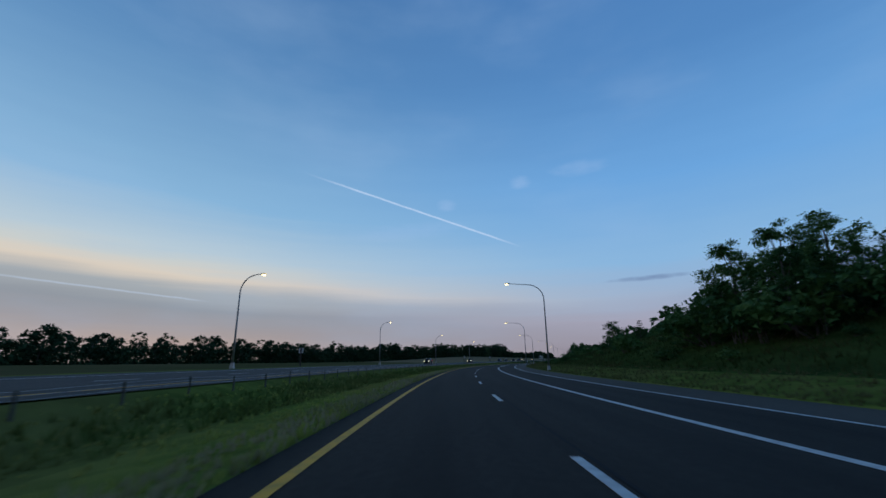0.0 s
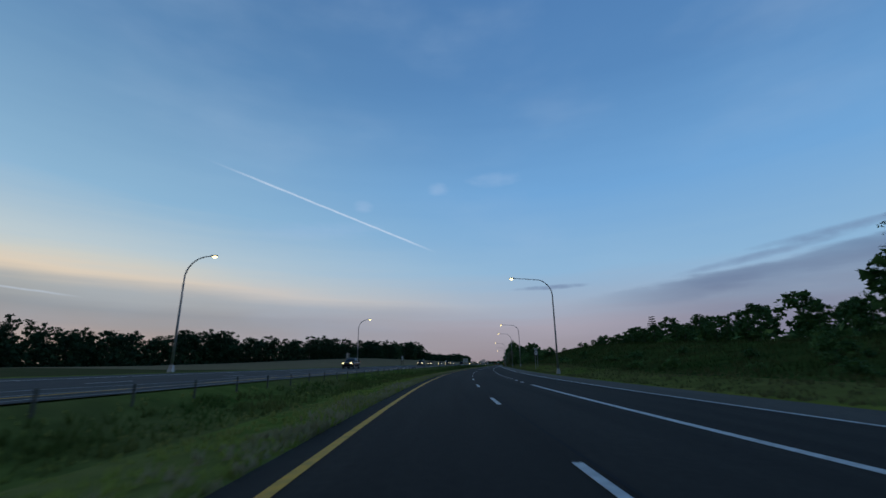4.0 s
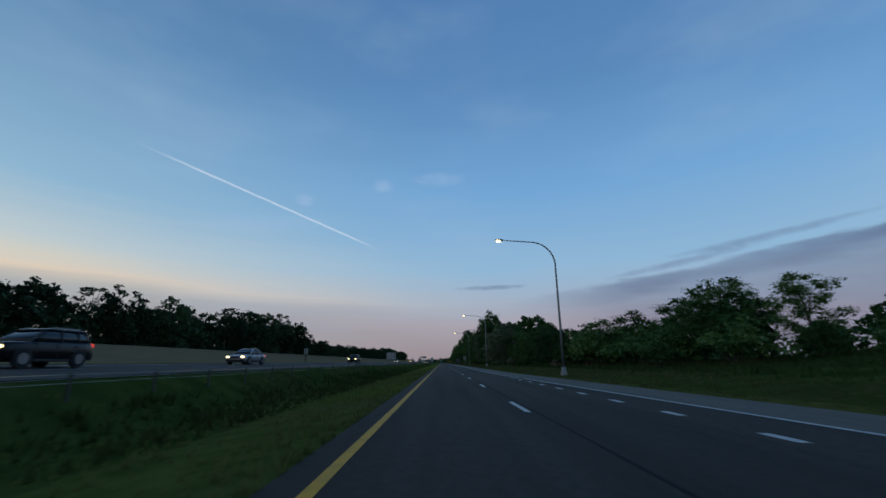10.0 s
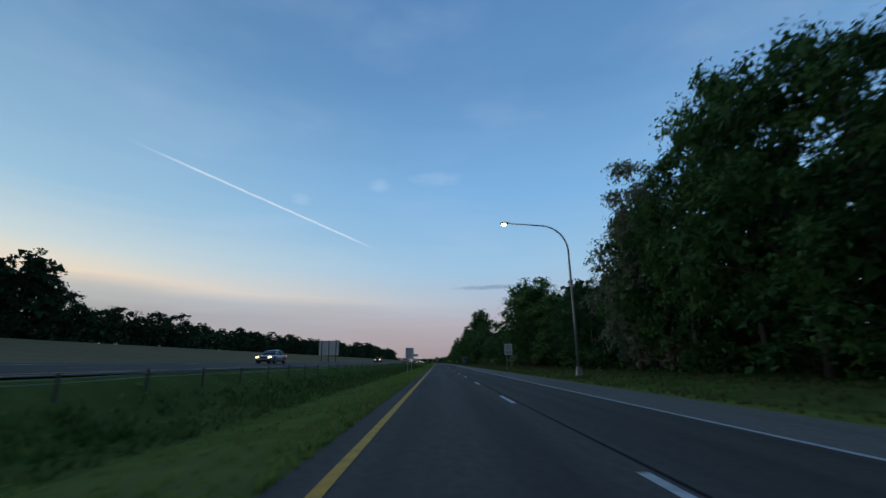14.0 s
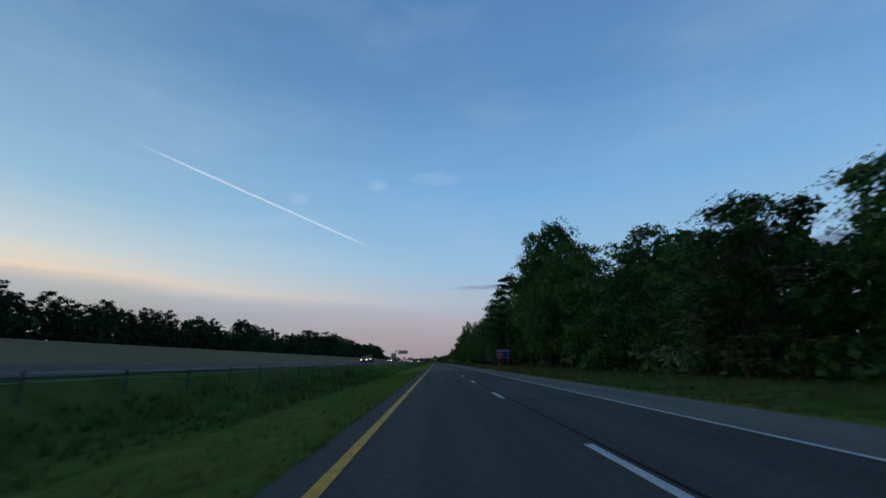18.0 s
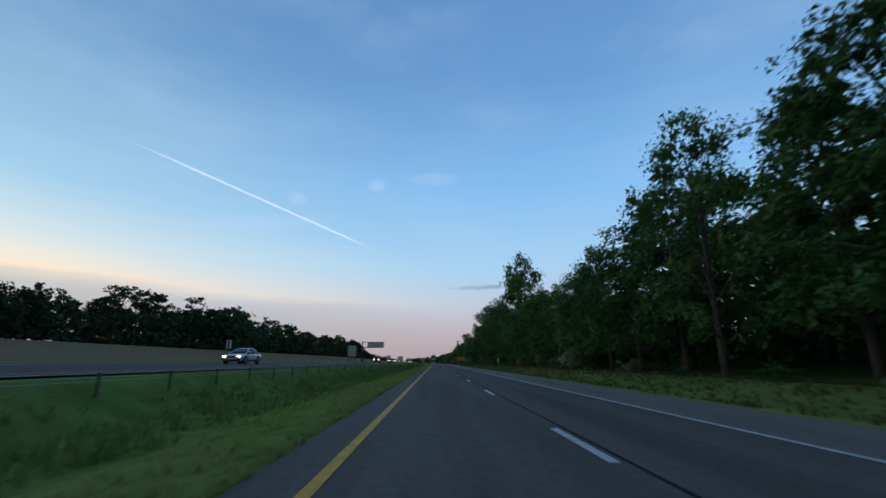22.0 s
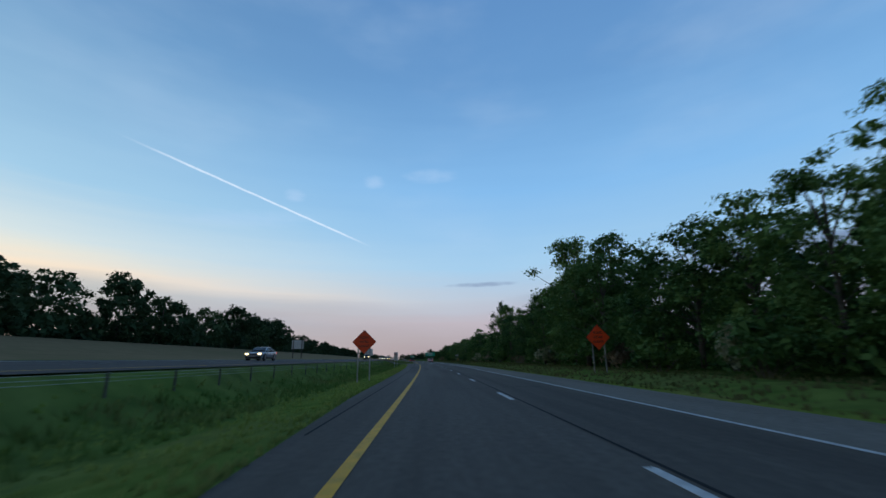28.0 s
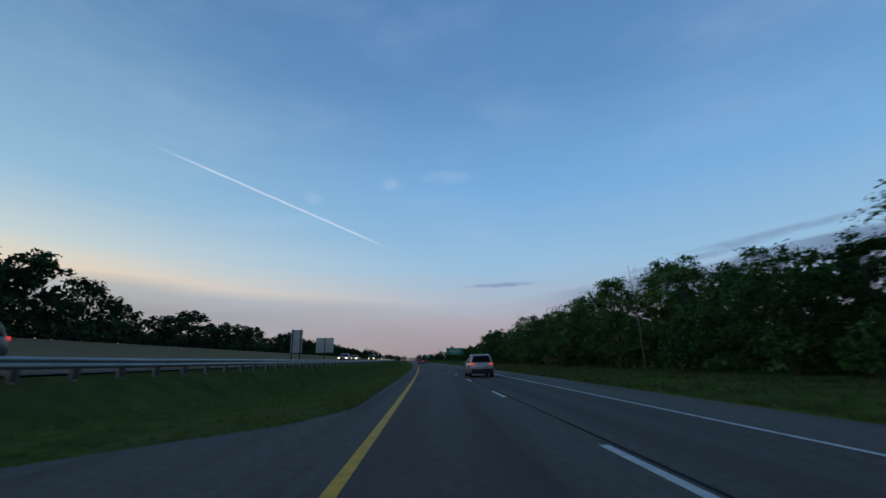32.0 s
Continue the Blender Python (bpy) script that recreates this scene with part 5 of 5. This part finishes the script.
def round_rect(yf, yr, hw, z, q=0.22):
    """A level ring with rounded corners from the nose end yf to the tail end yr."""
    pts = []
    for cx, cy, a0 in ((hw - q, yf - q, 0), (-hw + q, yf - q, 90), (-hw + q, yr + q, 180), (hw - q, yr + q, 270)):
        for k in range(4):
            a = math.radians(a0 + 30 * k)
            pts.append((cx + q * math.cos(a), cy + q * math.sin(a), z))
    return pts


def vehicle(name, label, paint, suv=False, lights=True):
    """A car, front towards +y: body, dark glass, roof, pillars, wheels in dark arches, lamps, bumpers and trim."""
    root = thing(name, label, "car")
    W = 1.88 if suv else 1.82
    if suv:
        body = [(2.36, 0.45, 0.82, 0.64), (2.31, 0.34, 0.94, 0.80), (2.12, 0.27, 1.01, 0.90), (1.0, 0.24, 1.09, 0.94), (-1.6, 0.24, 1.12, 0.94), (-2.12, 0.28, 1.12, 0.91), (-2.31, 0.34, 1.08, 0.84), (-2.36, 0.46, 0.96, 0.74)]
        glass = [(1.18, -2.20, 0.86, 1.05), (0.74, -2.08, 0.79, 1.36), (0.30, -1.92, 0.69, 1.64)]
        roof = [(0.40, -2.04, 0.725, 1.615), (0.26, -2.00, 0.71, 1.68), (-0.1, -1.75, 0.56, 1.73)]
        R, belt_z, lamp_z, tail_z = 0.36, 1.06, 0.84, 1.00
    else:
        body = [(2.38, 0.38, 0.60, 0.60), (2.33, 0.27, 0.72, 0.77), (2.10, 0.22, 0.80, 0.87), (1.0, 0.20, 0.90, 0.91), (-1.5, 0.20, 0.95, 0.91), (-2.12, 0.24, 0.95, 0.87), (-2.32, 0.28, 0.90, 0.80), (-2.37, 0.40, 0.78, 0.66)]
        glass = [(1.18, -1.85, 0.83, 0.88), (0.66, -1.42, 0.75, 1.14), (0.20, -0.98, 0.63, 1.37)]
        roof = [(0.30, -1.10, 0.665, 1.345), (0.18, -1.04, 0.65, 1.40), (-0.1, -0.85, 0.50, 1.44)]
        R, belt_z, lamp_z, tail_z = 0.33, 0.90, 0.66, 0.80
    f, r_ = body[0][0], body[-1][0]
    rings = []
    for y, z0, z1, hw in body:
        side = [(hw * 0.86, z0), (hw * 0.98, z0 + 0.10), (hw, (z0 + z1) / 2), (hw * 0.985, z1 - 0.16), (hw * 0.95, z1 - 0.05), (hw * 0.84, z1), (hw * 0.4, z1 + 0.025)]
        rings.append([(x, y, z) for x, z in side] + [(-x, y, z) for x, z in side[::-1]])
    part("body", loft(rings), paint, root, smooth=True)
    part("glasshouse", loft([round_rect(*g) for g in glass]), GLASS, root, "dark tinted glass", smooth=True)
    part("roof", loft([round_rect(*g) for g in roof]), paint, root, smooth=True)
    low, mid, high = glass
    for sx in (-1, 1):
        for u, fat in ((0.97, 0.045), (0.52, 0.05), (0.24 if suv else 0.3, 0.05), (0.04, 0.09)):
            pts = [(sx * (g[2] + 0.002 - (0.06 if u > 0.9 or u < 0.1 else 0.0)), g[1] + (g[0] - g[1]) * (u if not 0.1 < u < 0.9 else (0.52 + 0.06 * k if u > 0.4 else u)), g[3]) for k, g in enumerate(glass)]
            part("pillar", tube(bmesh.new(), pts, [fat, fat, fat], 6), paint if not 0.4 < u < 0.6 else SIGN_BLACK, root)
        for y in (f - 0.94, r_ + 0.94):
            arch = bmesh.new()
            disc(arch, (sx * (W / 2 - 0.06), y, R + 0.02), R + 0.075, 0.135, "X", 22)
            part("wheel_arch", arch, SIGN_BLACK, root, "dark wheel arch")
            wheel = part("wheel", disc(bmesh.new(), (sx * (W / 2 - 0.06), y, R), R * 0.66, 0.20, "X", 18), RIM, root, "grey alloy rim")
            part("tyre", disc(bmesh.new(), (sx * (W / 2 - 0.08), y, R), R, 0.215, "X", 24), TYRE, wheel, "black tyre")
        bm = bmesh.new()
        bmesh.ops.create_uvsphere(bm, u_segments=12, v_segments=8, radius=1, matrix=Matrix.LocRotScale((sx * (W / 2 - 0.27), f - 0.05, lamp_z), None, (0.19, 0.09, 0.085)))
        part("headlight", bm, HEADLIGHT if lights else SIGN_WHITE, root, "lit headlight" if lights else "", smooth=True)
        part("tail_light", boxed(sx * (W / 2 - 0.23) - 0.15, sx * (W / 2 - 0.23) + 0.15, r_ - 0.02, r_ + 0.20, tail_z - 0.09, tail_z + 0.10, 0.03), TAILLIGHT, root, "red tail light")
        mirror = boxed(sx * (W / 2 + 0.07) - 0.10, sx * (W / 2 + 0.07) + 0.10, 0.74, 0.86, belt_z + 0.02, belt_z + 0.17, 0.04)
        part("mirror", mirror, paint, root)
        part("sill", boxed(sx * (W / 2 - 0.03) - 0.04, sx * (W / 2 - 0.03) + 0.04, r_ + 1.42, f - 1.42, 0.24, 0.36, 0.02), SIGN_BLACK, root, "dark sill trim")
        for y in (0.30, -0.75):
            part("door_handle", boxed(sx * (W / 2 - 0.005) - 0.02, sx * (W / 2 - 0.005) + 0.02, y - 0.52, y - 0.34, belt_z - 0.17, belt_z - 0.13, 0.008), paint, root)
        for y in (0.86, -0.20, -1.22):
            part("door_gap", boxed(sx * (W / 2 - 0.008) - 0.01, sx * (W / 2 - 0.008) + 0.01, y - 0.006, y + 0.006, 0.38, belt_z - 0.06), SIGN_BLACK, root, "dark door gap")
        if suv:
            part("roof_rail", tube(bmesh.new(), [(sx * 0.63, 0.05, 1.70), (sx * 0.63, -0.1, 1.76), (sx * 0.63, -1.6, 1.76), (sx * 0.63, -1.75, 1.70)], [0.018] * 4, 6), STEEL, root, "bright roof rail")
    top = 0.66 if suv else 0.48
    part("bumper", boxed(-W / 2 + 0.10, W / 2 - 0.10, r_ - 0.05, r_ + 0.16, 0.30, top, 0.05), SIGN_BLACK, root, "dark rear bumper")
    part("bumper", boxed(-W / 2 + 0.12, W / 2 - 0.12, f - 0.14, f + 0.04, 0.26, 0.46, 0.05), SIGN_BLACK, root, "dark front bumper")
    part("grille", boxed(-0.42, 0.42, f - 0.10, f + 0.012, lamp_z - 0.15, lamp_z + 0.03, 0.02), SIGN_BLACK, root, "dark grille")
    part("number_plate", boxed(-0.16, 0.16, r_ - 0.03, r_ + 0.02, top + 0.08, top + 0.22, 0.01), SIGN_WHITE, root, "pale number plate")
    if suv:
        part("rear_window", boxed(-0.66, 0.66, r_ + 0.12, r_ + 0.34, 1.14, 1.50, 0.04), GLASS, root, "dark rear window")
        part("spoiler", boxed(-0.64, 0.64, r_ + 0.26, r_ + 0.50, 1.60, 1.66, 0.02), paint, root)
    return root


PAINTS = {k: mat("car_paint_" + k, c, tuple(q * 0.9 for q in c), 0.25, 3.0, 4.0, metal=0.2, c3=tuple(q * 0.8 for q in c), scale3=1.5) for k, c in
          {"black": (0.012, 0.012, 0.014), "silver": (0.42, 0.43, 0.45), "white": (0.72, 0.72, 0.73), "blue": (0.03, 0.05, 0.10), "grey": (0.12, 0.125, 0.13)}.items()}
MODELS = {}
for colour, suv in (("black", False), ("silver", False), ("blue", True), ("white", False), ("grey", True), ("black", True)):
    MODELS[(colour, suv)] = vehicle("suv" if suv else "car", "%s %s with lit headlights on the oncoming carriageway" % (colour, "sport utility vehicle" if suv else "saloon car"), PAINTS[colour], suv)
ONCOMING = [(139, -17, "black", True), (208, -16.9, "black", True), (280.5, -16.9, "grey", True), (301, -17, "black", False), (329, -17, "black", False), (352.5, -17, "black", True), (374, -16.8, "silver", False), (424, -16.6, "black", True), (513, -16.9, "silver", False), (600, -16.9, "grey", True), (710, -16.8, "silver", False), (717, -16.9, "black", True), (771, -16.8, "white", False), (868, -16.8, "blue", True), (882, -13.2, "black", False),
            (909, -16.8, "white", False), (976, -17, "silver", False), (1076, -16.8, "grey", True), (1140, -13.2, "silver", False), (1180, -16.8, "white", False), (1190, -13.1, "grey", True), (1290, -16.8, "silver", False), (1296, -13.2, "white", False)]
for s, d, colour, suv in ONCOMING:
    ob = place(copy_thing(MODELS[(colour, suv)], Matrix()), s, d, float(west_z(s, d)) + 0.01, turn=180)
    ob["group"] = "oncoming cars"
for ob in MODELS.values():
    for o in (*ob.children_recursive, ob):
        bpy.data.objects.remove(o)
lead = vehicle("suv", "clean white sport utility vehicle driving away on dark asphalt", PAINTS["white"], True)
place(lead, 1096.5, 5.2, 0.0)
for s, d, c in ((1225, 1.9, "grey"), (1270, 5.5, "black"), (1330, 1.9, "silver")):
    place(vehicle("car", "%s saloon car far ahead with red tail lights" % c, PAINTS[c], False), s, d, 0.0)


# ---------------------------------------------------------------- paved crossover through the median
def crossover_z(s, d):
    u = np.clip((left_edge(s) - d) / (left_edge(s) - W_NEAR), 0, 1)
    return 0.004 + 0.016 * sstep(u, 0.0, 0.1) + west_z(s) * sstep(u, 0.35, 1.0)


st = np.arange(1036, 1073.1, 1.0)
cols = [(lambda q: (lambda s: -0.6 + (crossover_edge(s) + 0.6) * q))(q) for q in np.linspace(1, 0, 9)]
crossover = tagged(new("crossover_pavement", strip_mesh("crossover_pavement", st, cols, crossover_z, ASPHALT)), "dark paved turnaround through the grass median", "road", kind="structure")


# ---------------------------------------------------------------- grass
def tufts(name, count, dlo, dhi, s0, s1, height, seed, bias=1.0, material=BLADES, patch=0.0, label="rough green and straw-coloured grass tufts beside the road"):
    rng = np.random.default_rng(seed)
    s = rng.uniform(s0, s1, count)
    s = s + patch * np.sin(s * 0.55 + np.sin(s * 0.17))
    q = rng.random(count) ** bias
    lo, hi = dlo(s), dhi(s)
    d = lo + (hi - lo) * q
    keep = ~((s > 1036) & (s < 1073) & (d < 0) & (d > crossover_edge(s)))
    s, d = s[keep], d[keep]
    n = len(s)
    x, y = at(s, d)
    z = section(s, d)
    base = np.stack([x, y, z], 1)
    h = height * (0.5 + rng.random(n)) * (0.75 + 0.5 * np.sin(s * 0.21 + d) ** 2)
    verts, faces = [], []
    for b in range(3):
        a = rng.random(n) * 6.283
        off = np.stack([np.cos(a), np.sin(a), np.zeros(n)], 1)
        side = np.stack([-np.sin(a), np.cos(a), np.zeros(n)], 1)
        w = (0.025 + 0.03 * rng.random(n))[:, None]
        tip = base + off * (h * 0.7)[:, None] + np.array([0, 0, 1.0]) * h[:, None]
        verts.append(np.stack([base - side * w + off * 0.04, base + side * w + off * 0.04, tip], 1).reshape(-1, 3))
        faces.append(np.arange(n * 3).reshape(-1, 3) + b * n * 3)
    ob = new(name, tri_mesh(name, np.concatenate(verts), np.concatenate(faces), material))
    return tagged(ob, label, "grass", kind="stuff")


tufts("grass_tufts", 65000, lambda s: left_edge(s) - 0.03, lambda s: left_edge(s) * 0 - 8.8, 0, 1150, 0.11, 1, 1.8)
tufts("grass_tufts", 42000, lambda s: right_edge(s) + 2.75, lambda s: right_edge(s) + 9.0, 0, 1150, 0.14, 2, 1.4, VERGE_BLADES)
tufts("grass_tufts", 30000, lambda s: right_edge(s) + 8.0, lambda s: right_edge(s) + 34.0, 0, 420, 0.35, 3, 1.0, HILL_WEEDS, 0.0, "rank dark green grass and weeds on the hillside")
tufts("dry_grass", 9000, lambda s: left_edge(s) - 0.02, lambda s: left_edge(s) - 1.5, 0, 330, 0.16, 4, 1.6, STRAW, 1.4, "dry straw-coloured grass along the paved edge")
# added weeds whose dark colour paints the ditch's shade
tufts("ditch_weeds", 30000, lambda s: 0 * s - 4.6, lambda s: 0 * s - 8.2, 0, 1040, 0.26, 5, 1.0, WEEDS, 0.9, "coarse weeds coloured dark for the shade along the median ditch")
